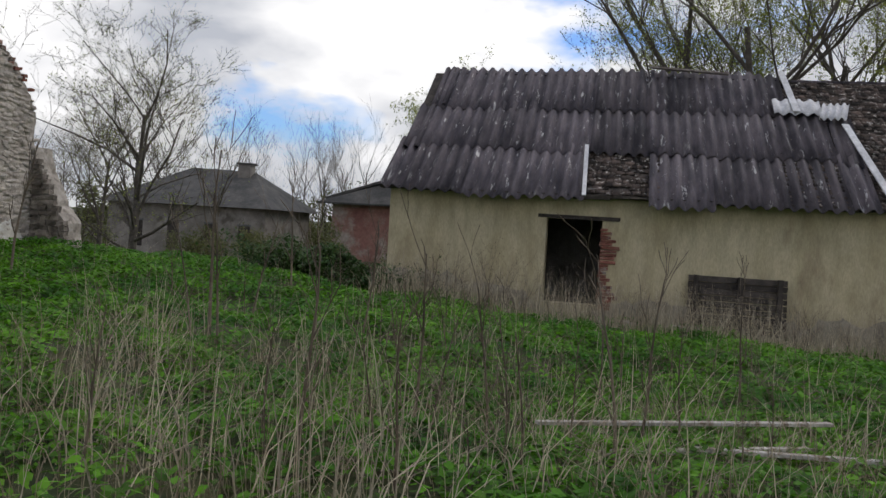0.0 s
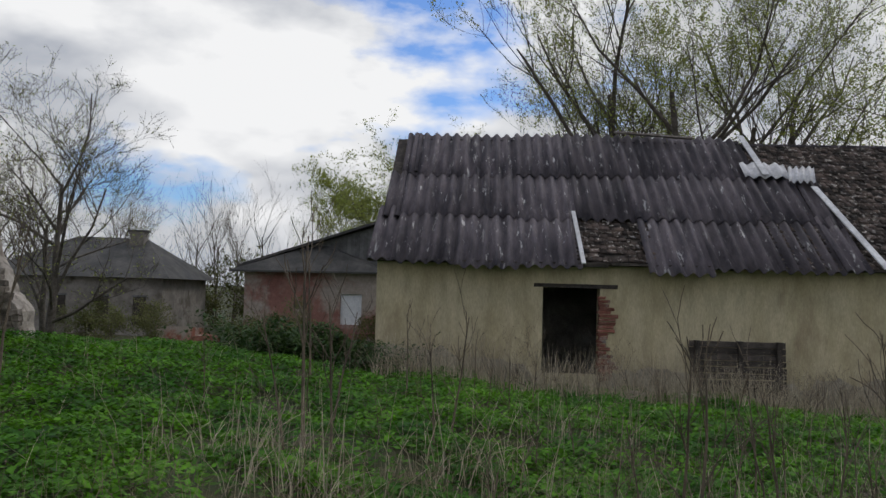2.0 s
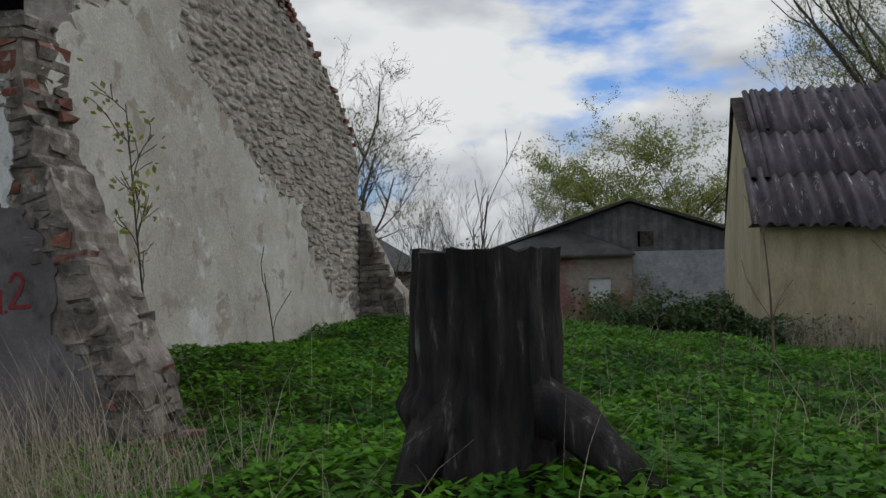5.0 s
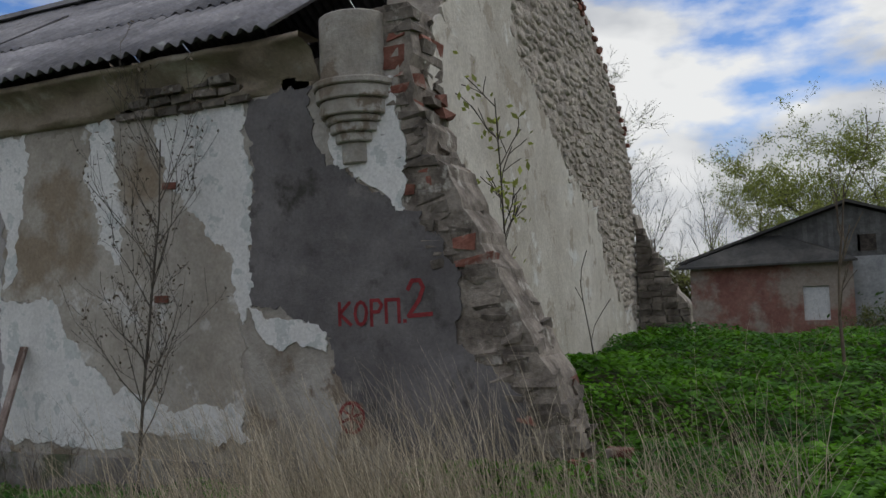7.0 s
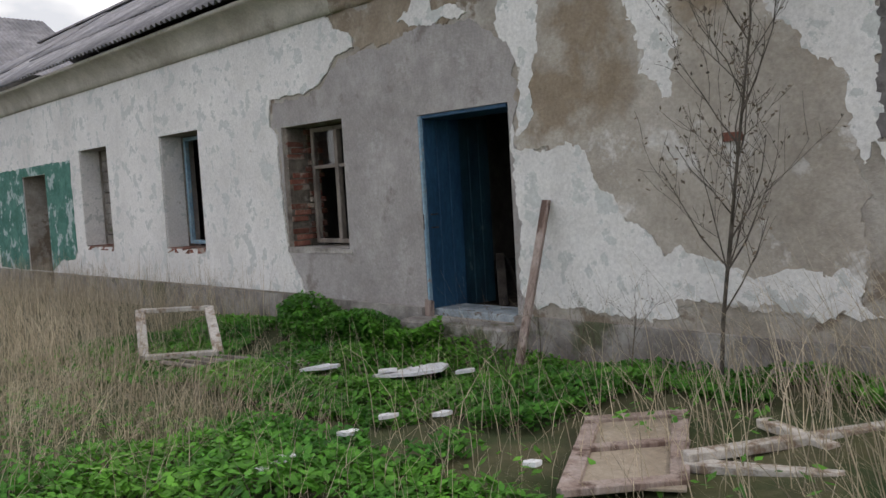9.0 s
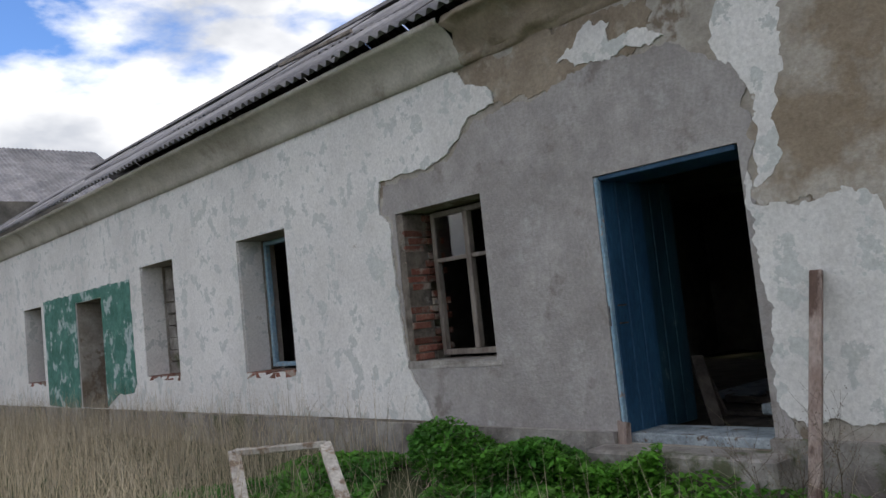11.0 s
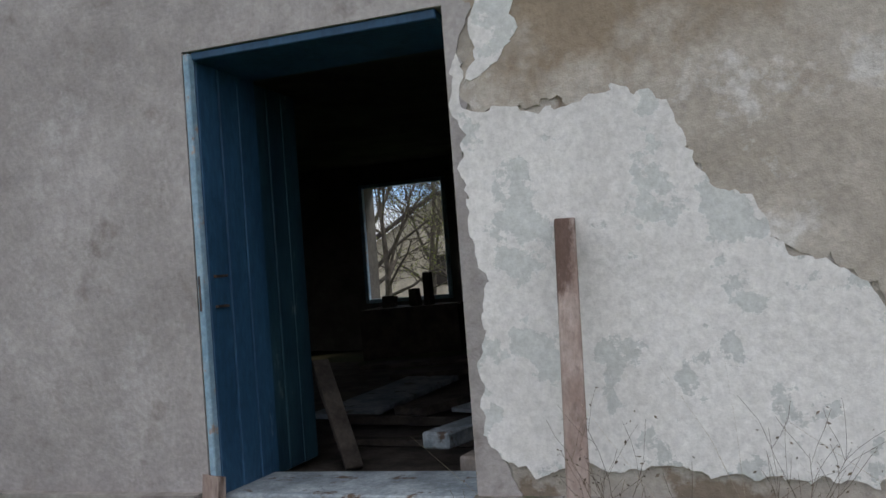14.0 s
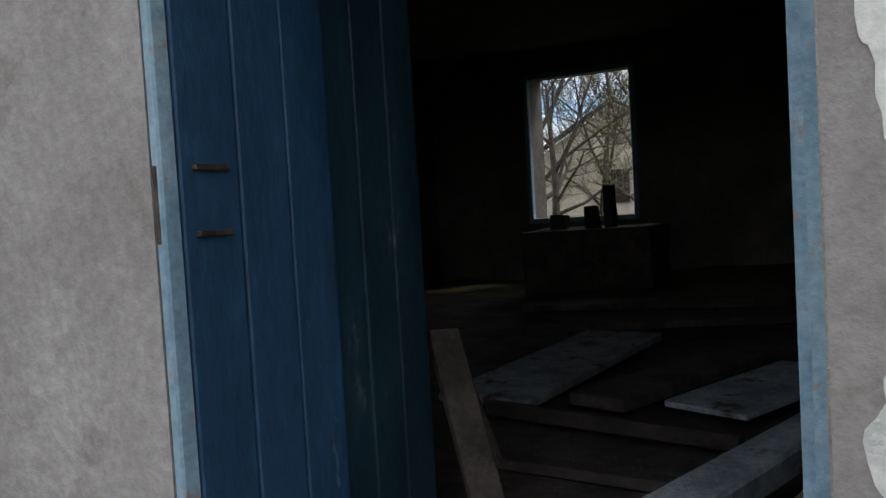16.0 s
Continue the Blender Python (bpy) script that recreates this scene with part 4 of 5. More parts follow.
ls.matrix_world = Matrix.Translation((26.7, 10.75, -0.2)) @ pose(0, 0, 0, 0, 0, 0) @ pose(0, 0, 0, 75, -90, 0)
tagged(ls, "grey-blue corrugated sheet leaning on the yellow wall", "metal sheet")
rub = tagged(new("rubble_heap"), "pale rubble lumps before the yellow wall", "rubble", kind="stuff")
for i in range(22):
    x, y = 18.7 + rnd.uniform(0, 1.9), 10.2 + rnd.uniform(-0.5, 0.4)
    r = rnd.uniform(0.08, 0.22)
    boxed("lump", (x, x + r * 1.5, y, y + r, gz(x, y) - 0.03, gz(x, y) + r * 0.8), M_STONE, rub, wob=r * 0.25)

# ---- red brick building beyond ----
rb = thing("red_brick_house", "derelict red brick house with grey boarded gable", "building")
RF = 38.6
bm = bmesh.new()
box(bm, 2.9, 8.15, RF, RF + 0.4, -3, 3.15)
box(bm, 8.15, 9.3, RF, RF + 0.4, -3, 0.3)
box(bm, 8.15, 9.3, RF, RF + 0.4, 1.95, 3.15)
box(bm, 9.3, 10.4, RF, RF + 0.4, -3, 3.15)
box(bm, 2.9, 3.3, RF + 0.4, 50, -3, 3.15)
part("brick_wall", bm, mat("weathered_brick_wall", (0.26, 0.12, 0.10), (0.34, 0.18, 0.15), scale=0.8, fine=9, bump=0.5, c3=(0.38, 0.32, 0.28), c3scale=0.35, c3lo=0.47, c3hi=0.56), rb)
boxed("boarded_window", (8.15, 9.3, RF + 0.15, RF + 0.2, 0.3, 1.95), M_PAPER, rb, "white board closing a window")
boxed("plaster_wall", (10.4, 17.3, RF + 0.8, RF + 1.2, -3, 3.3), mat("cold_grey_plaster", (0.32, 0.33, 0.35), (0.45, 0.46, 0.48), scale=0.8, fine=8), rb)
bm = bmesh.new()
ap = [(2.3, 3.3), (17.7, 3.3), (10.3, 5.85)]
v = [bm.verts.new((x, RF + d, z)) for d in (1.0, 1.3) for x, z in ap]
bm.faces.new(v[:3])
bm.faces.new(v[3:])
for i in range(3):
    bm.faces.new((v[i], v[(i + 1) % 3], v[3 + (i + 1) % 3], v[3 + i]))
part("gable_backing", bm, M_BOARD, rb)
for i in range(60):
    x = 3.4 + i * 0.232
    h = 5.8 - abs(x - 10.3) * 0.345 - 3.3
    if h > 0.1 and not (10.65 < x < 11.5):
        boxed("gable_board", (x, x + 0.215, RF + 0.95 + 0.02 * (i % 2), RF + 1.0, 3.32, 3.3 + h), M_BOARD, rb)
    elif h > 0.1:
        boxed("gable_board", (x, x + 0.215, RF + 0.96, RF + 1.0, 4.35, 3.3 + h), M_BOARD, rb)
# a dark plate over the backing paints the unlit vent hole
boxed("vent_opening", (10.68, 11.5, RF + 0.97, RF + 0.99, 3.55, 4.35), M_DARKWOOD, rb)
for sg in (-1, 1):
    bm = bmesh.new()
    v = [bm.verts.new((10.3 + sg * dx, y, 5.95 - 0.335 * dx + dz)) for dz in (0, 0.14) for dx, y in ((0, RF + 0.5), (8.0, RF + 0.5), (8.0, 52), (0, 52))]
    bm.faces.new(v[:4])
    bm.faces.new(v[4:])
    for i in range(4):
        bm.faces.new((v[i], v[(i + 1) % 4], v[4 + (i + 1) % 4], v[4 + i]))
    part("roof", bm, M_FARROOF, rb)
bm = bmesh.new()
v = [bm.verts.new(p) for p in ((2.2, RF - 0.6, 3.1), (10.6, RF - 0.6, 3.15), (10.2, RF + 0.95, 3.5), (7.2, RF + 0.95, 4.55), (6.2, RF + 0.95, 4.5), (2.2, RF - 0.6, 3.0), (10.6, RF - 0.6, 3.05), (2.2, RF + 3, 3.1))]
bm.faces.new((v[0], v[1], v[2], v[3], v[4]))
bm.faces.new((v[0], v[5], v[6], v[1]))
bm.faces.new((v[0], v[4], v[7]))
part("lean_to_roof", bm, M_FARROOF, rb)

# ---- grey house far behind ----
fh = thing("grey_far_house", "abandoned grey plastered house with dark hipped roof", "house")
FY = 50.0
bm = bmesh.new()
box(bm, -18.5, -6.0, FY, FY + 9, -4, 2.7)
part("wall", bm, M_FARWALL, fh)
bm = bmesh.new()
v = [bm.verts.new(p) for p in ((-19.2, FY - 0.7, 2.6), (-5.3, FY - 0.7, 2.6), (-5.3, FY + 9.7, 2.6), (-19.2, FY + 9.7, 2.6), (-14.2, FY + 4.5, 5.6), (-9.0, FY + 4.5, 5.5))]
for q in ((0, 1, 5, 4), (1, 2, 5), (2, 3, 4, 5), (3, 0, 4), (0, 3, 2, 1)):
    bm.faces.new([v[i] for i in q])
part("roof", bm, M_FARROOF, fh)
boxed("chimney", (-9.9, -8.9, FY + 3.5, FY + 4.4, 4.8, 5.95), M_FARWALL, fh)
boxed("chimney_cap", (-10.05, -8.75, FY + 3.4, FY + 4.5, 5.95, 6.1), M_FARROOF, fh)
for x in (-16.5, -13.6, -10.6, -8.0):
    w = thing("window", "", "")
    w.parent = fh
    boxed("pane", (x, x + 0.9, FY - 0.02, FY + 0.05, -0.6, 1.3), M_DARKWOOD, w)
    boxed("frame", (x - 0.08, x + 0.98, FY - 0.06, FY - 0.02, 1.3, 1.42), M_BOARD, w)
for x in (-12.5, -9.0):
    w = thing("window", "", "")
    w.parent = fh
    boxed("pane", (x, x + 0.5, FY - 0.02, FY + 0.05, -2.4, -1.7), M_DARKWOOD, w)
bs = thing("brick_shed", "small ruined red brick shed in the hollow", "shed")
bm = bmesh.new()
box(bm, -3.9, -1.9, 44, 46.5, -4, -0.4, wob=0.1)
box(bm, -1.9, -0.8, 44.4, 46.5, -4, -0.9, wob=0.1)
part("wall", bm, M_BRICKS, bs)
# no real hole: a dark box paints the shade inside the doorway
boxed("doorway", (-1.6, -1.15, 44.3, 44.45, -4, -1.5), M_DARKWOOD, bs)
# distant tree line house behind the back window
bh = thing("back_cottage", "old plastered cottage seen through the far window", "house")
prism("wall", [(-10.4, -2), (-4.7, -2), (-4.7, 2.9), (-6.9, 4.1), (-10.4, 2.1)], front, -24.0, -25.2, mat("buff_cottage_plaster", (0.50, 0.45, 0.36), (0.66, 0.60, 0.50), scale=0.9, fine=12), bh)
for sg in (-1, 1):
    beam("verge", (-6.9, 23.9, 4.2), (-6.9 + sg * (2.4 if sg > 0 else 3.9), 23.9, 2.83 if sg > 0 else 1.97), 0.3, 0.1, M_SHEET, bh)
boxed("window", (-7.3, -6.5, 23.95, 24.0, 1.1, 2.1), M_DARKWOOD, bh)

# ---- tree stump ----
def stump():
    t = thing("tree_stump", "tall charred dark tree stump with root flare", "tree stump", at=(0, 0, 0))
    cx, cy, zb, zt = 10.72, -1.85, gz(10.72, -1.85) - 0.15, 2.03
    nseg, nz = 64, 26
    v, f = [], []
    for j in range(nz + 1):
        k = j / nz
        z = zb + (zt - zb) * k
        for i in range(nseg):
            an = 2 * math.pi * i / nseg
            r = 0.385 + 0.12 * max(0, 0.42 - k) ** 1.0 * 2
            r += 0.09 * math.exp(-((k - 0.42) / 0.07) ** 2) * max(0, math.cos(an - 3.5))
            r += 0.05 * max(0, 0.5 - k) * math.sin(an * 5 + 1)
            p = Vector((math.cos(an) * 2.2, math.sin(an) * 2.2, z * 0.7))
            r += 0.05 * noise.fractal(p * 2, 1, 2, 4) + 0.018 * math.sin(an * 23 + 3 * noise.noise(Vector((an, 0, z))))
            zz = z + (0.035 * noise.noise(Vector((math.cos(an) * 3, math.sin(an) * 3, 5))) + 0.02 * random.random() if j == nz else 0)
            v.append((cx + r * math.cos(an), cy + r * math.sin(an) * 0.95, zz))
    for j in range(nz):
        for i in range(nseg):
            q, w = j * nseg + i, j * nseg + (i + 1) % nseg
            f.append((q, w, w + nseg, q + nseg))
    raw("trunk", v, f, M_CHAR, t)
    bm = bmesh.new()
    c = bm.verts.new((cx, cy, zt - 0.03))
    ring = [bm.verts.new(p) for p in v[nz * nseg:]]
    for i in range(nseg):
        bm.faces.new((c, ring[i], ring[(i + 1) % nseg]))
    part("cut_top", bm, M_CHAR, t, "grey weathered cut face")
    for ang, ln in ((-0.3, 0.74), (0.6, 0.45), (-2.2, 0.35)):
        vv, ff = [], []
        for s in range(11):
            k = s / 10
            c = Vector((cx + (0.25 + ln * k) * math.cos(ang), cy + (0.25 + ln * k) * math.sin(ang), zb + 0.62 - 0.5 * k ** 1.6))
            r = 0.20 * (1 - 0.55 * k)
            for i in range(12):
                an = 2 * math.pi * i / 12
                rr = r * (1 + 0.25 * noise.noise(Vector((an * 1.3, k * 5, ang))))
                vv.append(c + Vector((-math.sin(ang) * math.cos(an), math.cos(ang) * math.cos(an), math.sin(an))) * rr)
        for s in range(10):
            for i in range(12):
                q, w = s * 12 + i, s * 12 + (i + 1) % 12
                ff.append((q, w, w + 12, q + 12))
        raw("root", vv, ff, M_CHAR, t, smooth=True)


stump()

# ---- rubble stones on the gable and broken corners ----
rnd = random.Random(12)


def stone_shape(name, w, h, d, seed):
    r = random.Random(seed)
    bm = bmesh.new()
    k = 7
    lo, hi = [], []
    for i in range(k):
        an = 2 * math.pi * i / k + r.uniform(-0.2, 0.2)
        q = r.uniform(0.8, 1.05)
        cx, cz = q * w / 2 * max(-0.85, min(0.85, 1.25 * math.cos(an))), q * h / 2 * max(-0.85, min(0.85, 1.25 * math.sin(an)))
        lo.append(bm.verts.new((0, cx, cz)))
        hi.append(bm.verts.new((d * r.uniform(0.7, 1.1), cx * 0.72, cz * 0.68)))
    bm.faces.new(hi)
    for i in range(k):
        bm.faces.new((lo[i], lo[(i + 1) % k], hi[(i + 1) % k], hi[i]))
    bmesh.ops.recalc_face_normals(bm, faces=bm.faces)
    me = bpy.data.meshes.new(name)
    bm.to_mesh(me)
    bm.free()
    return me


shapes = [stone_shape("stone", *p, i) for i, p in enumerate(((0.30, 0.10, 0.022), (0.22, 0.11, 0.03), (0.36, 0.12, 0.025), (0.17, 0.09, 0.02), (0.26, 0.13, 0.032), (0.32, 0.09, 0.02)))]
for me in shapes:
    me.materials.append(M_STONE)


def gable_top(y):
    pts = [(0.3, 4.3), (2.2, 5.75), (4.15, 6.9), (5.3, 6.25), (6.3, 6.0), (7.1, 5.6), (8.0, 5.0), (8.75, 4.3), (8.95, 3.0)]
    for (a, b), (c, d) in zip(pts, pts[1:]):
        if a <= y <= c:
            return b + (d - b) * (y - a) / (c - a)
    return 0


def plaster_top(y):
    pts = [(0.0, 4.3), (2.3, 5.3), (2.8, 4.54), (4.2, 3.86), (4.7, 3.47), (6.1, 3.06), (6.45, 2.5), (7.2, 1.9), (8.4, 1.3), (9.0, 0.6)]
    for (a, b), (c, d) in zip(pts, pts[1:]):
        if a <= y <= c:
            return b + (d - b) * (y - a) / (c - a)
    return 9


cells = []
z = 1.0
while z < 6.9:
    y = 0.5 + rnd.uniform(0, 0.1)
    while y < 8.85:
        w = rnd.uniform(0.13, 0.27)
        yy = y + w / 2
        if plaster_top(yy) - 0.12 + 0.25 * noise.noise(Vector((yy * 2, z * 2, 0))) < z < gable_top(yy) - 0.1:
            cells.append((yy, z + rnd.uniform(-0.05, 0.05), w))
        y += w
    z += 0.098
near = set(sorted(range(len(cells)), key=lambda i: abs(cells[i][0] - 6.0) + abs(cells[i][1] - 3.0))[:290])
V, F = [], []
for i, (y, z, w) in enumerate(cells):
    me = shapes[i % 6]
    m = Matrix.Translation((6.2, y, z)) @ pose(0, 0, 0, rnd.uniform(-10, 10), 0, 0) @ Matrix.Diagonal((rnd.uniform(0.3, 1.7), rnd.uniform(0.7, 1.25), rnd.uniform(0.7, 1.4), 1))
    if i in near:
        o = new("stone", me)
        o.parent = wall_gable
        o.matrix_world = m
    else:
        k = len(V)
        V += [m @ v.co for v in me.vertices]
        for p in me.polygons:
            vs = list(p.vertices)
            for a in range(1, len(vs) - 1):
                F.append((k + vs[0], k + vs[a], k + vs[a + 1]))
tagged(raw("stones", V, F, M_STONES, wall_gable), kind="stuff")
# red bricks along the broken top of the gable
y = 3.2
while y < 8.8:
    zt = gable_top(y)
    for k in range(3):
        if rnd.random() < (0.7 if y < 6 else 0.35):
            boxed("brick", (5.8 + rnd.uniform(-0.05, 0.08), 6.22 + rnd.uniform(0, 0.05), y, y + 0.13, zt - 0.12 + k * 0.075 - 0.06, zt - 0.055 + k * 0.075 - 0.06), M_BRICK, wall_gable, wob=0.012)
    y += 0.135
# exposed stone and brick courses on the sloping corner
zc = 0.15
i = 0
while zc < 4.3:
    xe = 7.45 if zc < 0.8 else (7.45 - (zc - 0.8) * 0.51 if zc < 2.6 else max(6.2, 6.5 - (zc - 2.6) * 0.28))
    red = 0.08 if not (1.9 < zc < 2.3 or zc > 3.4 or 2.6 < zc < 2.9) else 0.45
    for yy in (0.0, 0.2, 0.41):
        w = rnd.uniform(0.16, 0.3)
        boxed("brick", (xe - w, xe + rnd.uniform(-0.09, 0.07), yy + 0.0, yy + 0.2, zc - 0.008, zc + 0.074), M_BRICK if rnd.random() < red else M_CORNER, wall_front, wob=0.03)
    if (0.5 < zc < 1.5 or 2.05 < zc < 3.9):
        x = xe - 0.25
        for _ in range(1):
            w = rnd.uniform(0.12, 0.26)
            if rnd.random() < 0.85:
                boxed("brick", (x - w, x - 0.012, 0.012 - rnd.uniform(0, 0.025), 0.1, zc, zc + 0.066), M_BRICK if rnd.random() < red else M_CORNER, wall_front, wob=0.024)
            x -= w
            if zc > 2.2:
                break
    zc += 0.078
for x, z in ((3.5, 1.94), (3.62, 3.02)):
    boxed("brick", (x - 0.08, x + 0.08, -0.025, 0.05, z - 0.035, z + 0.035), M_BRICK, wall_front, wob=0.01)
skin = [(6.30, 2.78), (6.42, 2.62), (6.62, 2.26), (6.84, 1.82), (7.05, 1.42), (7.14, 1.16), (7.06, 1.12), (6.96, 1.36), (6.74, 1.80), (6.52, 2.22), (6.3, 2.6)]
prism("plaster_skin", [p + Vector((0.10, 0.03)) for p in ragged(skin, 0.05, 0.03, 44)], front, -0.05, -0.5, M_GABLE, wall_front)
# stones of the rear corner
for zz in np.arange(0.9, 3.0, 0.11):
    xe = 7.05 if zz < 1.6 else 7.0 - (zz - 1.6) * 0.52
    x = 6.25
    while x < xe - 0.05:
        w = rnd.uniform(0.16, 0.3)
        boxed("stone", (x, min(x + w - 0.015, xe + 0.06), 8.76 - rnd.uniform(0, 0.03), 8.9, zz, zz + 0.1), M_CORNER, wall_gable, wob=0.02)
        x += w


# ---- trees ----
def grow(seed, height, trunk_r, spread=0.5, levels=5, lean=0.1, first=0.25, kids=(4, 4, 3, 3, 3), droop=0.0, leaves=0, leaf=0.1, up=0.25, blen=1.0, minr=0.006):
    """Branches and leaves of one tree, as lists; the foot stands at the origin."""
    r = random.Random(seed)
    tv, tf, bv, bf, lv, lf = [], [], [], [], [], []

    def limb(p, d, ln, rad, lev):
        n = 5 if lev == 0 else 3
        pts = [p]
        for i in range(n):
            d = (d + Vector((r.uniform(-1, 1), r.uniform(-1, 1), r.uniform(-1, 1))) * (0.10 if lev == 0 else 0.24) + Vector((0, 0, up - droop * lev)) * 0.14).normalized()
            q = p + d * ln / n
            ra, rb = rad * (1 - 0.7 * i / n), rad * (1 - 0.7 * (i + 1) / n)
            tube(tv if lev == 0 else bv, tf if lev == 0 else bf, p, q, max(ra, minr), max(rb, minr * 0.8), 7 if lev == 0 else (5 if lev == 1 else 3))
            p = q
            pts.append(p)
        if lev + 1 < levels:
            for k in range(kids[lev]):
                s = r.uniform(first if lev == 0 else 0.25, 1.0)
                i = min(n - 1, int(s * n))
                a = pts[i].lerp(pts[i + 1], s * n - i)
                side = Vector((r.uniform(-1, 1), r.uniform(-1, 1), r.uniform(-0.3, 0.5))).normalized()
                limb(a, (d * (1 - spread) + side * spread).normalized(), ln * r.uniform(0.45, 0.7) * (blen if lev == 0 else 1.0), rad * r.uniform(0.35, 0.5) * (1.1 - 0.5 * s), lev + 1)
        if leaves and lev >= levels - 2:
            for _ in range(leaves):
                c = pts[r.randint(1, n)] + Vector((r.gauss(0, 1), r.gauss(0, 1), r.gauss(0, 1))) * leaf * 1.5
                u = Vector((r.uniform(-1, 1), r.uniform(-1, 1), r.uniform(-1, 1))).normalized()
                w = u.orthogonal().normalized()
                sz = leaf * r.uniform(0.5, 1.1)
                k = len(lv)
                lv.extend([c - u * sz, c + w * sz * 0.5, c + u * sz, c - w * sz * 0.5])
                lf.append((k, k + 1, k + 2, k + 3))

    limb(Vector((0, 0, -0.2)), Vector((lean, lean * 0.4, 1)).normalized(), height * 0.72, trunk_r, 0)
    return tv, tf, bv, bf, lv, lf


def tree(name, label, x, y, data, scale=1.0, turn=0.0, leaf_m=None, category="tree", group="", z=None):
    tv, tf, bv, bf, lv, lf = data
    t = thing(name, label, category, group, at=(x, y, gz(x, y) if z is None else z))
    t.rotation_euler = (0, 0, radians(turn))
    t.scale = (scale,) * 3
    raw("trunk", tv, tf, M_BARK, t, smooth=True)
    crown = raw("crown", bv, bf, M_BARK, t)
    if lf:
        tagged(raw("foliage", lv, lf, leaf_m or M_SPRING, t), kind="stuff")
    return t


BIG = grow(3, 17, 0.36, 0.42, 6, 0.05, 0.25, (8, 5, 4, 3, 3), leaves=8, leaf=0.075, up=0.6)
BIG2 = grow(7, 16, 0.32, 0.42, 6, -0.05, 0.25, (7, 5, 4, 3, 3), leaves=8, leaf=0.07, up=0.6)
WILLOW = grow(11, 13, 0.3, 0.6, 6, 0.0, 0.15, (9, 6, 4, 4, 3), leaves=8, leaf=0.10)
BARE = grow(5, 9.5, 0.2, 0.5, 6, -0.06, 0.15, (9, 5, 4, 4, 3), leaves=1, leaf=0.05)
OAK = grow(19, 15, 0.42, 0.65, 6, 0.12, 0.2, (8, 5, 4, 3, 3), leaves=1, leaf=0.1)
tall = "tall tree with sparse fresh yellow-green spring leaves"
for x, y, d, s, a in ((21.6, 28, BIG, 1.0, 0), (24.2, 29, BIG2, 1.05, 40), (21.5, 34, BIG2, 0.85, 130), (27.0, 33, BIG, 0.95, 200), (30.0, 30, BIG2, 1.05, 250)):
    tree("deciduous_tree", tall, x, y, d, s, a, group="trees behind the outbuilding")
tree("oak_tree", "dark gnarled oak with almost bare crooked limbs", 33.0, 28, OAK, 1.0, 20)
tree("oak_tree", "dark gnarled oak with almost bare crooked limbs", 19.5, 47, OAK, 0.8, 120)
for x, y, s, a in ((9.3, 54, 1.0, 0), (5.5, 56, 0.8, 90), (13.5, 55, 0.95, 170), (22, 52, 0.9, 220)):
    tree("willow_tree", "broad willow in light yellow-green leaf behind the brick house", x, y, WILLOW, s, a, group="willows", z=-1.3)
tree("bare_tree", "bare grey tree with fine upswept twigs behind the gable", 1.9, 20, BARE, 0.85, 0)
tree("bare_tree", "bare grey tree with fine upswept twigs", -5.6, 15, BARE, 0.7, 100)
for x, y, sc, a in ((-4.6, 13.5, 0.45, 40), (-3.4, 15.5, 0.5, 160), (-5.6, 19, 0.6, 300)):
    tree("bare_tree", "slim bare tree behind the ruined room", x, y, BARE, sc, a)
tree("bare_tree", "bare grey tree with fine upswept twigs", -0.5, 24, BARE, 0.75, 200)
tree("bare_tree", "bare grey tree with fine upswept twigs", -8.0, 33, BARE, 0.9, 260)
# far woods: many thin bare trees, one mass
THIN = [grow(30 + i, 10, 0.12, 0.4, 4, 0.03, 0.2, (9, 5, 4), up=0.5) for i in range(4)]
SCRUB = [grow(50 + i, 3.2, 0.05, 0.6, 4, 0.1, 0.05, (9, 5, 4), leaves=5, leaf=0.11) for i in range(3)]


def mass(name, label, sources, spots, part_i, material):
    V, F, n = [], [], 0
    for k, (x, y, s) in enumerate(spots):
        d = sources[k % len(sources)]
        for i in part_i:
            v, f = np.array(d[i]), np.array(d[i + 1])
            if len(f) == 0:
                continue
            if f.shape[1] != 4:
                continue
            a = k * 2.4
            c, sn = math.cos(a), math.sin(a)
            q = np.stack([(v[:, 0] * c - v[:, 1] * sn) * s + x, (v[:, 0] * sn + v[:, 1] * c) * s + y, v[:, 2] * s + gz(x, y)], 1)
            V.append(q)
            F.append(f + n)
            n += len(q)
    return tagged(raw(name, np.concatenate(V), np.concatenate(F), material), label, "woods", kind="stuff")


spots = [(-45 + i * 1.55 + rnd.uniform(-1, 1), 72 + rnd.uniform(-8, 10), rnd.uniform(0.7, 1.25)) for i in range(75)]
mass("far_woods", "far line of bare grey trees", THIN, spots, (0, 2), M_BARK)
spots = [(rnd.uniform(-20, 3), rnd.uniform(40, 48), rnd.uniform(0.45, 0.9)) for i in range(13)] + [(rnd.uniform(-30, 25), rnd.uniform(60, 66), rnd.uniform(1.0, 1.7)) for i in range(50)]
spots += [(rnd.uniform(9.5, 13.2), rnd.uniform(11.5, 15), rnd.uniform(0.25, 0.4)) for i in range(6)]
mass("scrub", "dense low bare scrub", SCRUB, spots, (0, 2), M_STEM)
mass("scrub_leaves", "olive-green scrub leaves", SCRUB, spots, (4,), leaf_mat("scrub_leaf", (0.10, 0.12, 0.035), (0.17, 0.18, 0.06), scale=0.3))
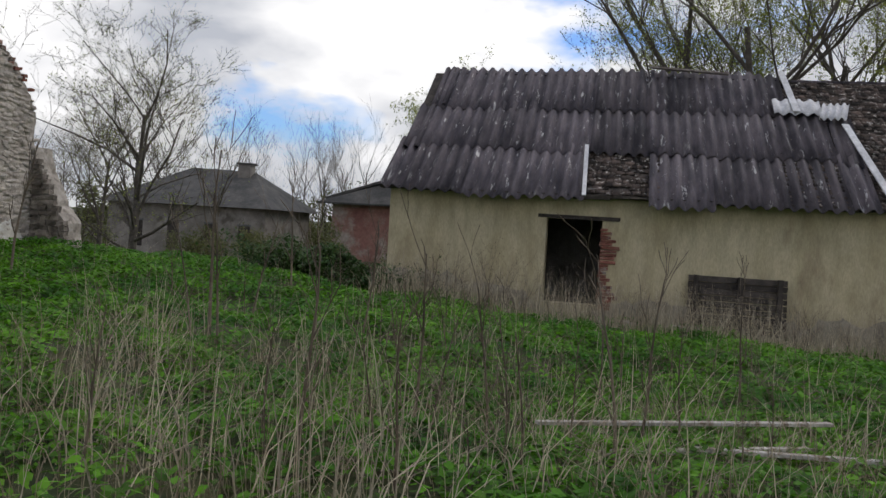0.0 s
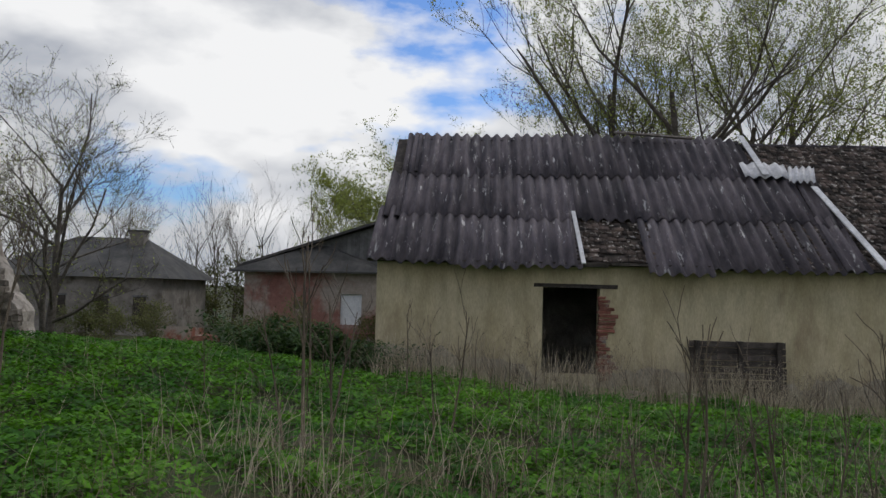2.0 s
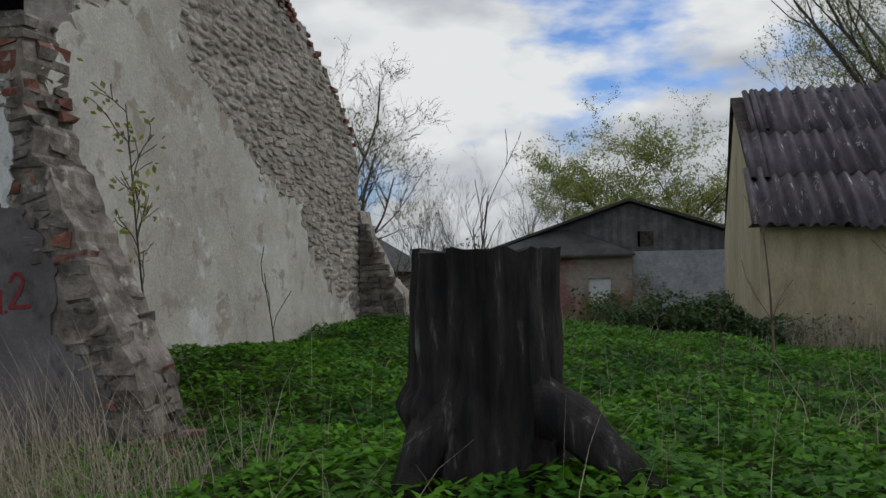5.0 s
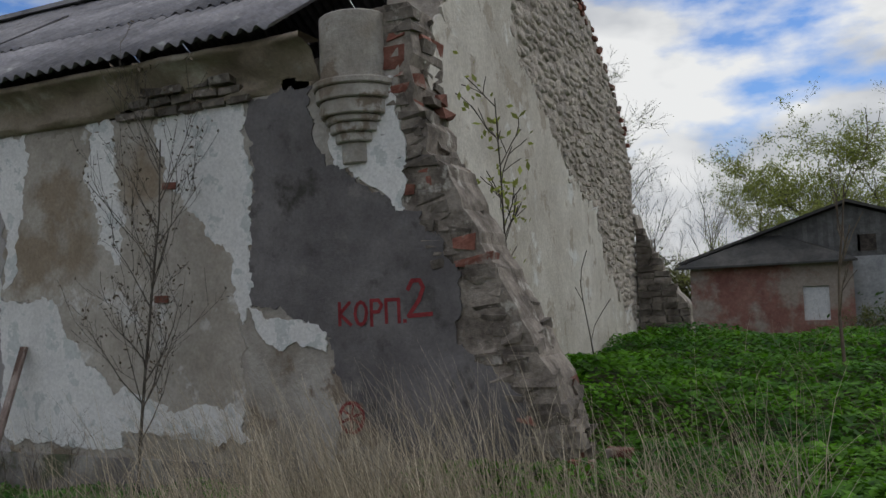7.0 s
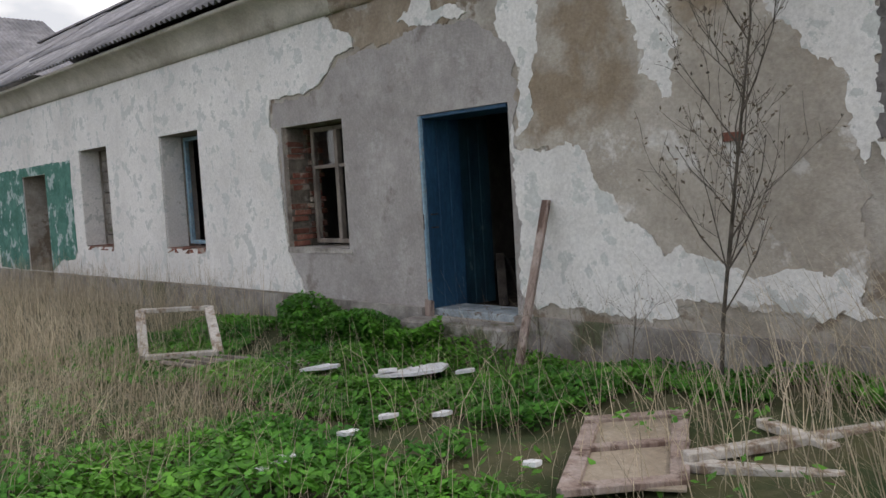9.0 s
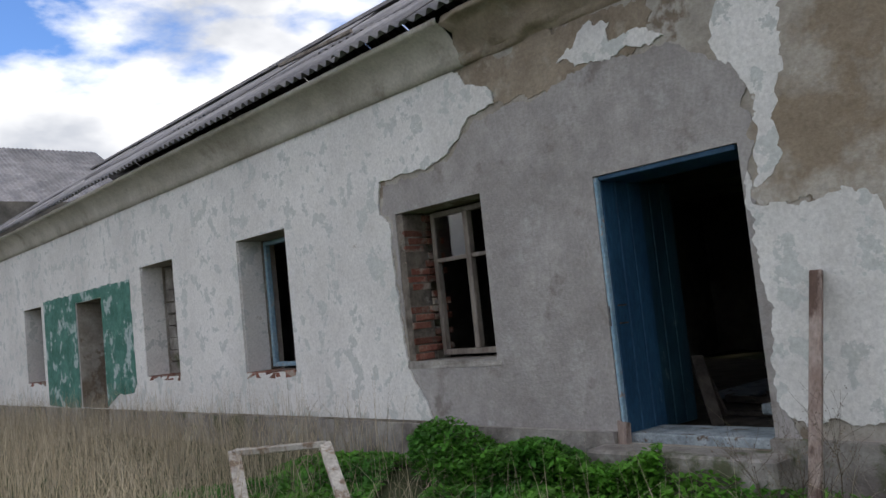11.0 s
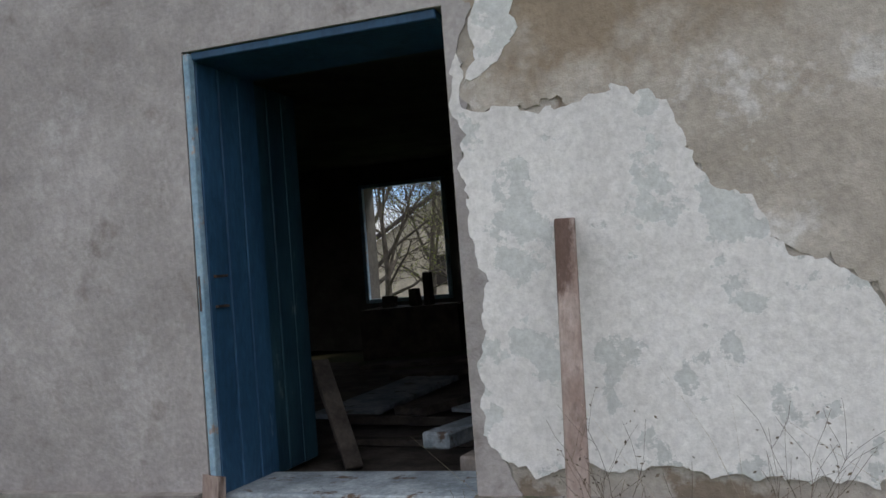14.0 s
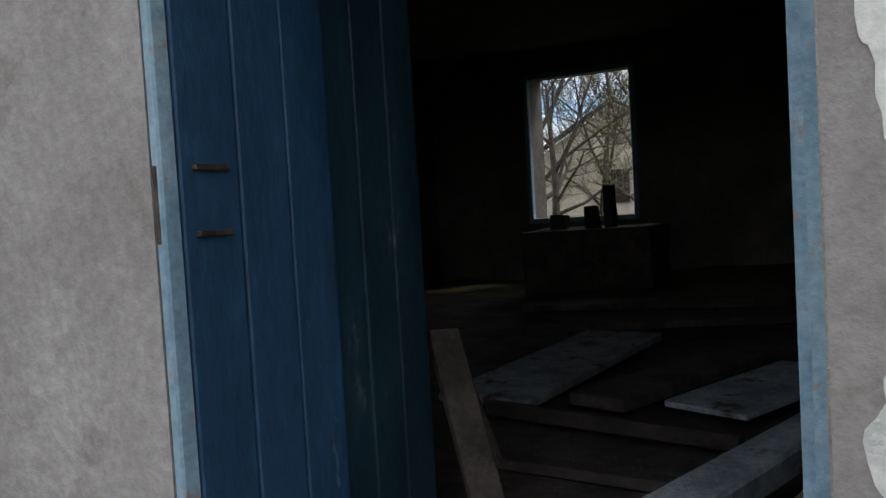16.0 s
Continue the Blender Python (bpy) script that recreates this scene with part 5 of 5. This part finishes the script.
# sapling before the wall, shoots, dead weed stalks
SAP = grow(77, 4.8, 0.018, 0.42, 4, 0.0, 0.2, (24, 4, 2), leaves=2, leaf=0.024, up=0.8, blen=0.40, minr=0.0022)
tree("sapling", "slender bare sapling with small buds against the wall", 3.55, -0.42, SAP, 1.0, 30, M_STEM, "sapling", z=gz(3.55, -0.42))
tree("sapling", "thin weed shoot growing beside the gable", 6.42, 1.5, grow(78, 4.4, 0.016, 0.4, 3, 0.0, 0.4, (12, 2), leaves=3, leaf=0.05, blen=0.22), 1.0, 0, M_SPRING, "sapling")
tree("sapling", "thin dry stalk by the gable", 6.5, 4.6, grow(79, 1.9, 0.015, 0.3, 2, 0.0, 0.3, (3, 2)), 1.0, 0, M_SPRING, "sapling")
STALKS = [grow(90 + i, 1.9, 0.014, 0.35, 3, 0.04, 0.3, (6, 2), up=0.9, blen=0.4, minr=0.003) for i in range(5)]
BUSHY = [grow(100 + i, 1.7, 0.012, 0.45, 3, 0.05, 0.2, (9, 4), up=0.5, leaves=2, leaf=0.018, minr=0.0018) for i in range(3)]


def stalk(k, x, y, s, src=STALKS):
    tv, tf, bv, bf, lv, lf = src[k % len(src)]
    t = thing("dead_weed_stalk", "tall dry brown weed stalk standing in the grass", "dead weed", group="dead weed stalks", at=(x, y, gz(x, y)))
    t.rotation_euler = (rnd.uniform(-0.08, 0.08), rnd.uniform(-0.08, 0.08), rnd.uniform(0, 6.3))
    t.scale = (1, 1, 1)
    raw("stem", [Vector(v) * s for v in tv], tf, M_STEM, t)
    if bf:
        tagged(raw("side_growth", [Vector(v) * s for v in bv], bf, M_STEM, t), kind="stuff")
    if lf:
        tagged(raw("seed_head", [Vector(v) * s for v in lv], lf, M_STEM, t), kind="stuff")


for k, (x, y, s) in enumerate(((17.0, -3.0, 1.15), (14.2, 1.5, 1.9), (14.0, 1.4, 1.2), (17.87, -1.5, 1.05), (18.84, -1.6, 1.2), (17.6, -3.1, 0.9), (16.0, -3.6, 0.8), (13.2, 6.5, 1.7), (15.6, 2.85, 1.25), (18.66, 1.4, 1.0), (20.1, 1.8, 1.2),
                               (18.9, 1.2, 0.8), (16.95, 1.8, 0.7), (9.45, 4.2, 1.9), (14.3, 2.3, 1.2), (14.8, 6.2, 1.1), (12.3, 4.0, 0.8), (17.3, -2.4, 0.7), (18.2, -2.2, 0.8), (16.6, -2.6, 0.7), (19.3, -0.8, 0.8), (14.55, 0.9, 1.3), (15.5, 1.4, 1.0), (17.3, -1.4, 1.15), (18.0, -1.1, 0.9), (19.0, -0.75, 1.2), (18.5, -1.3, 0.75), (17.5, -1.7, 0.8), (17.1, -1.0, 0.75))):
    stalk(k, x, y, s)
for k in range(34):
    stalk(k, rnd.uniform(13, 23), rnd.uniform(-3.2, 8.5), rnd.uniform(0.45, 0.85), BUSHY if k % 2 else STALKS)
for k in range(20):
    stalk(k, rnd.uniform(14.5, 24), rnd.uniform(9.0, 10.8), rnd.uniform(0.4, 0.75), BUSHY)
for k in range(7):
    stalk(k, rnd.uniform(1.6, 3.0), rnd.uniform(-1.2, -0.3), rnd.uniform(0.4, 0.6), BUSHY)

# ---- ground plants as masses ----
rs = np.random.RandomState(4)


def leaves(name, label, x, y, size, hmax, material, tilt=0.7):
    """Small pointed leaves over the ground at the given spots."""
    n = len(x)
    zg = ground_z(x, y)
    clump = 0.5 + 0.5 * np.sin(x * 2.3 + 1.3 * np.sin(y * 1.9)) * np.cos(y * 2.7 + np.sin(x * 3.1))
    h = hmax * (0.25 + 0.75 * clump) * rs.rand(n) ** 0.6
    c = np.stack([x, y, zg + h], 1)
    an = rs.rand(n) * 2 * np.pi
    u = np.stack([np.cos(an), np.sin(an), rs.uniform(-tilt, tilt * 0.6, n)], 1)
    w = np.stack([-np.sin(an), np.cos(an), rs.uniform(-0.4, 0.4, n)], 1)
    s = (size * rs.uniform(0.55, 1.2, n))[:, None]
    v = np.stack([c - u * s * 0.5, c + w * s * 0.32, c + u * s * 0.6, c - w * s * 0.32], 1).reshape(-1, 3)
    f = np.arange(n * 4).reshape(-1, 4)
    return tagged(raw(name, v, f, material), label, "ground cover", kind="stuff")


def scatter(n, x0, x1, y0, y1):
    return rs.uniform(x0, x1, n), rs.uniform(y0, y1, n)


def keep(x, y, ok):
    return x[ok], y[ok]


def free(x, y):
    return ~((x < 7.5) & (y > -0.05) & (y < 9.5) & ((x < 6.25) | (y < 0.65) | (y > 8.7))) & ~((x > 13.5) & (y > 11.3)) & (np.hypot(x - 10.72, y + 1.85) > 0.42)


def dry_here(x, y):
    return np.sin(x * 1.1 + 2 * np.sin(y * 0.7)) * np.cos(y * 1.4 + x * 0.5) + 0.5 * np.sin(x * 3.3 + y * 2.1)


x, y = scatter(400000, 6.2, 27, -9.5, 11.3)
far_thin = rs.rand(len(x)) < np.clip(1.15 - (y + 6) / 26, 0.3, 1)
lush = ((x < 12.8) | (dry_here(x, y) < 0.5) | (rs.rand(len(x)) < 0.3)) & ((y > -0.6) | (x < 13.3) | (rs.rand(len(x)) < 0.7))
x, y = keep(x, y, free(x, y) & far_thin & lush & ~((x < 9) & (y < -0.5) & (rs.rand(len(x)) < 0.6)))
leaves("ground_elder", "bright green low leafy weeds covering the bank", x, y, 0.085, 0.23, M_LEAF)
x, y = scatter(60000, -16, 34, -22, -5)
leaves("rough_grass", "rough green weeds on the open ground", *keep(x, y, ((x > 27) | (y < -9) | (x < 6.4)) & (rs.rand(len(x)) < 0.9)), 0.13, 0.15, M_LEAF)
x, y = scatter(60000, -5, 40, 9, 42)
leaves("far_grass", "green grass and weeds beyond the bank", *keep(x, y, free(x, y) & ~((x < 6) & (y < 9.2))), 0.2, 0.22, M_LEAF)
x, y = scatter(95000, -3.0, 6.5, -5.6, -0.25)
path_gap = np.abs(y + 2.6 - 0.25 * x + 0.5) < 0.22
lying = (x > 3.2) & (x < 5.6) & (y < -1.0) & (y > -3.0) & (rs.rand(len(x)) < 0.97)
green = ~lying & ~((x < 1.2) & (y < -2.7) & (rs.rand(len(x)) < 0.85)) & (dry_here(x * 1.3 + 5, y * 1.3) < 0.75) & ~path_gap & (x < 5.2)
leaves("yard_weeds", "feathery green weeds before the doorstep", *keep(x, y, green), 0.065, 0.2, M_NETTLE, 0.9)
x, y = scatter(22000, -1.9, 1.0, -1.1, -0.1)
leaves("nettle_clump", "dense dark green nettles at the wall foot", *keep(x, y, (np.hypot((x + 0.6) / 1.3, (y + 0.55) / 0.45) < 1) & ~((x > -0.16) & (x < 1.37) & (y > -0.34))), 0.06, 0.5, M_NETTLE, 0.9)


def blades(name, label, x, y, lo, hi, width, bend, material, lean=(0, 0)):
    """Dry grass: bent tapering ribbons."""
    n = len(x)
    zg = ground_z(x, y) - 0.02
    an = rs.rand(n) * 2 * np.pi
    ln = rs.uniform(lo, hi, n)
    b = rs.rand(n) ** 1.3 * bend
    dx, dy = np.cos(an) * b + lean[0], np.sin(an) * b + lean[1]
    side = np.stack([-np.sin(an + 1.2), np.cos(an + 1.2), np.zeros(n)], 1) * width
    rows = []
    for k in (0.0, 0.35, 0.7, 1.0):
        p = np.stack([x + dx * ln * k ** 1.8, y + dy * ln * k ** 1.8, zg + ln * (k - 0.42 * np.minimum(b, 1.3) * k * k)], 1)
        w = side * (1 - 0.85 * k)
        rows += [p - w, p + w]
    v = np.stack(rows, 1).reshape(-1, 3)
    q = np.arange(n)[:, None] * 8
    f = np.concatenate([q + np.array([[2 * i, 2 * i + 1, 2 * i + 3, 2 * i + 2]]) for i in range(3)], 0)
    return tagged(raw(name, v, f, material), label, "dry grass", kind="stuff")


x, y = scatter(3300, 2.0, 7.4, -2.6, -0.25)
x, y = keep(x, y, ~((x > 3.0) & (x < 5.4) & (y < -0.9)) | (rs.rand(len(x)) < 0.25))
blades("dry_grass", "tall bleached dry grass leaning before the wall", *keep(x, y, rs.rand(len(x)) < np.clip((x - 2.6) / 2.6, 0.05, 1)), 0.3, 1.2, 0.0036, 0.8, M_DRY, (-0.25, -0.1))
x, y = scatter(3000, 5.5, 9.2, -4.6, -1.0)
blades("dry_grass", "matted bleached dry grass on the slope", x, y, 0.25, 1.0, 0.0036, 1.2, M_DRY, (-0.2, -0.15))
x, y = scatter(6500, -16, -1.8, -3.4, -0.1)
blades("dry_grass", "tall brown dry grass along the house front", *keep(x, y, (x < -2.6) | (y < -1.6)), 0.4, 1.0, 0.0035, 0.6, M_DRY)
x, y = scatter(1700, -3, 4.5, -5.2, -0.5)
blades("dry_grass", "scattered dry grass in the yard", x, y, 0.15, 0.6, 0.0028, 1.0, M_DRY)
x, y = scatter(2800, 12.5, 25, -4.6, 4.0)
blades("dry_grass", "dead tangled grass stalks on the bank", *keep(x, y, (dry_here(x, y) > 0.25) & ((x > 16) | (y < -2.5))), 0.2, 0.95, 0.0048, 1.1, M_DRY)
x, y = scatter(4300, 13.0, 24, -5.5, 0.6)
blades("dry_grass", "matted brown dead grass in the foreground", *keep(x, y, dry_here(x * 0.8, y * 0.8) > -0.5), 0.25, 0.8, 0.003, 1.5, leaf_mat("brown_grass", (0.22, 0.17, 0.11), (0.36, 0.29, 0.2), scale=2.5, var=0.5, through_=0.15))
x, y = scatter(3500, 13.8, 26, 8.8, 11.2)
blades("dry_grass", "brown dead weeds along the yellow wall", x, y, 0.4, 1.15, 0.007, 0.7, M_DRY)
x, y = scatter(1000, 8, 24, -4, 9)
blades("dry_grass", "single pale dry stalks", *keep(x, y, free(x, y)), 0.3, 0.8, 0.004, 0.9, M_DRY)

x, y = scatter(2600, -3.2, 1.6, -5.2, -2.5)
blades("dry_grass", "flattened straw on the trodden yard", x, y, 0.25, 0.7, 0.004, 1.7, M_DRY, (0.2, 0.1))
cl = [(15.2, -2.3), (16.9, -1.6), (17.7, -2.6), (14.6, -0.8), (18.3, -1.2), (19.4, 0.3), (16.2, -3.2), (18.9, -2.9), (15.8, 0.6), (20.6, -0.5), (13.6, 0.9), (17.2, -3.6)]
x = np.concatenate([cx + rs.normal(0, 0.36, 80) for cx, cy in cl])
y = np.concatenate([cy + rs.normal(0, 0.30, 80) for cx, cy in cl])
blades("dry_grass", "pale clumps of fallen dry stalks among the weeds", x, y, 0.3, 1.05, 0.0055, 1.25, M_DRY)
x, y = 12.4 + rs.normal(0, 0.9, 15000), 10.4 + rs.normal(0, 0.55, 15000)
leaves("bramble_mound", "dark green bramble heap by the yellow corner", *keep(x, y, free(x, y)), 0.09, 1.0, leaf_mat("bramble_leaf", (0.03, 0.075, 0.02), (0.075, 0.14, 0.035), scale=1.2), 0.9)

# ---- debris ----
fr = thing("broken_window_frame", "peeling white broken window frame lying in dry grass", "window frame")
a, b, c, d = Vector((-1.62, -2.42, 0.16)), Vector((-1.15, -1.85, 0.16)), Vector((-1.72, -1.62, 0.55)), Vector((-2.25, -2.15, 0.55))
for p, q in ((a, b), (b, c), (c, d), (d, a)):
    beam("rail", p, q, 0.10, 0.05, M_PALEWOOD, fr)
fr2 = thing("broken_window_frame", "flat collapsed window frame of grey slats", "window frame")
for k in range(4):
    beam("slat", (-1.4 + 0.1 * k, -2.35 + 0.16 * k, 0.13), (0.1 + 0.08 * k, -2.1 + 0.2 * k, 0.12), 0.05, 0.03, M_WOOD, fr2)
beam("rail", (-0.3, -2.4, 0.15), (0.0, -1.6, 0.15), 0.05, 0.03, M_PALEWOOD, fr2)
for x, y, r in ((0.45, -1.72, 0.26), (1.05, -1.25, 0.46), (2.1, -2.35, 0.09), (2.55, -3.5, 0.1), (2.36, -2.9, 0.09), (2.5, -2.2, 0.08), (3.76, -2.75, 0.07), (0.9, -1.35, 0.12), (1.5, -1.0, 0.13), (2.65, -3.7, 0.08)):
    k = 8
    pts = [(x + r * rnd.uniform(0.6, 1.1) * math.cos(i * 6.283 / k), y + 0.75 * r * rnd.uniform(0.5, 1.2) * math.sin(i * 6.283 / k)) for i in range(k)]
    zz = gz(x, y)
    o = prism("foam_board_piece", pts, lambda u, v, dd, x=x, zz=zz: Vector((u, v, zz + 0.10 + dd + 0.15 * (u - x))), 0.0, 0.025, M_PAPER)
    tagged(o, "torn white board fragment lying on the weeds", "debris", "white board fragments")
pn = thing("old_door_panel", "brown panelled door leaf lying in the weeds", "door leaf")
px, py = Vector((0.40, 0.5, 0.0)), Vector((0.5, -0.84, 0.0))
P0 = Vector((3.44, -1.86, 0.2))


def on_panel(u, v, h=0.0):
    return P0 + px * u + py * v + Vector((0, 0, h))


for u0, v0, u1, v1, w in ((0.07, 0, 0.07, 1.3, 0.1), (0.93, 0, 0.93, 1.3, 0.1), (0, 0.04, 1, 0.04, 0.09), (0, 0.62, 1, 0.62, 0.09), (0, 1.27, 1, 1.27, 0.09)):
    beam("rail", on_panel(u0, v0), on_panel(u1, v1), w, 0.04, M_PINKWOOD, pn)
beam("panel", on_panel(0.5, 0.02, -0.012), on_panel(0.5, 1.28, -0.012), 0.58, 0.015, M_BROWN, pn)
wf = thing("grey_window_frame", "grey weathered window frame lying in dry grass", "window frame")
for p, q in (((4.35, -2.25, 0.2), (5.2, -1.05, 0.26)), ((4.35, -2.25, 0.16), (5.3, -2.0, 0.2)), ((4.4, -1.5, 0.22), (4.9, -1.75, 0.22)), ((4.95, -1.5, 0.22), (5.5, -2.1, 0.2))):
    beam("rail", Vector(p) + Vector((0, 0, 0.04)), Vector(q) + Vector((0, 0, 0.04)), 0.09, 0.05, M_PALEWOOD, wf)
for k, (p, q) in enumerate((((18.2, -0.9, 0.5), (20.7, 0.4, 0.46)), ((18.6, -1.3, 0.4), (20.4, -0.3, 0.38)), ((19.4, -0.9, 0.42), (20.9, -0.6, 0.4)))):
    tagged(beam("lath", p, q, 0.07, 0.035, M_PALEWOOD), "bleached lath lying on the grass", "plank", "laths in the grass")
for x, y in ((7.5, -0.35), (7.65, 0.2), (10.2, -3.9), (7.9, -0.6)):
    tagged(boxed("loose_brick", (x, x + 0.2, y, y + 0.11, gz(x, y) + 0.05, gz(x, y) + 0.16), M_BRICK, None, wob=0.012, bev=0.008), "broken red brick lying in the weeds", "brick", "loose bricks")
tagged(beam("roof_pole", (-4.6, 1.2, 5.32), (-6.2, 1.05, 5.3), 0.05, 0.05, M_WOOD), "thin pole lying on the corrugated roof", "pole")
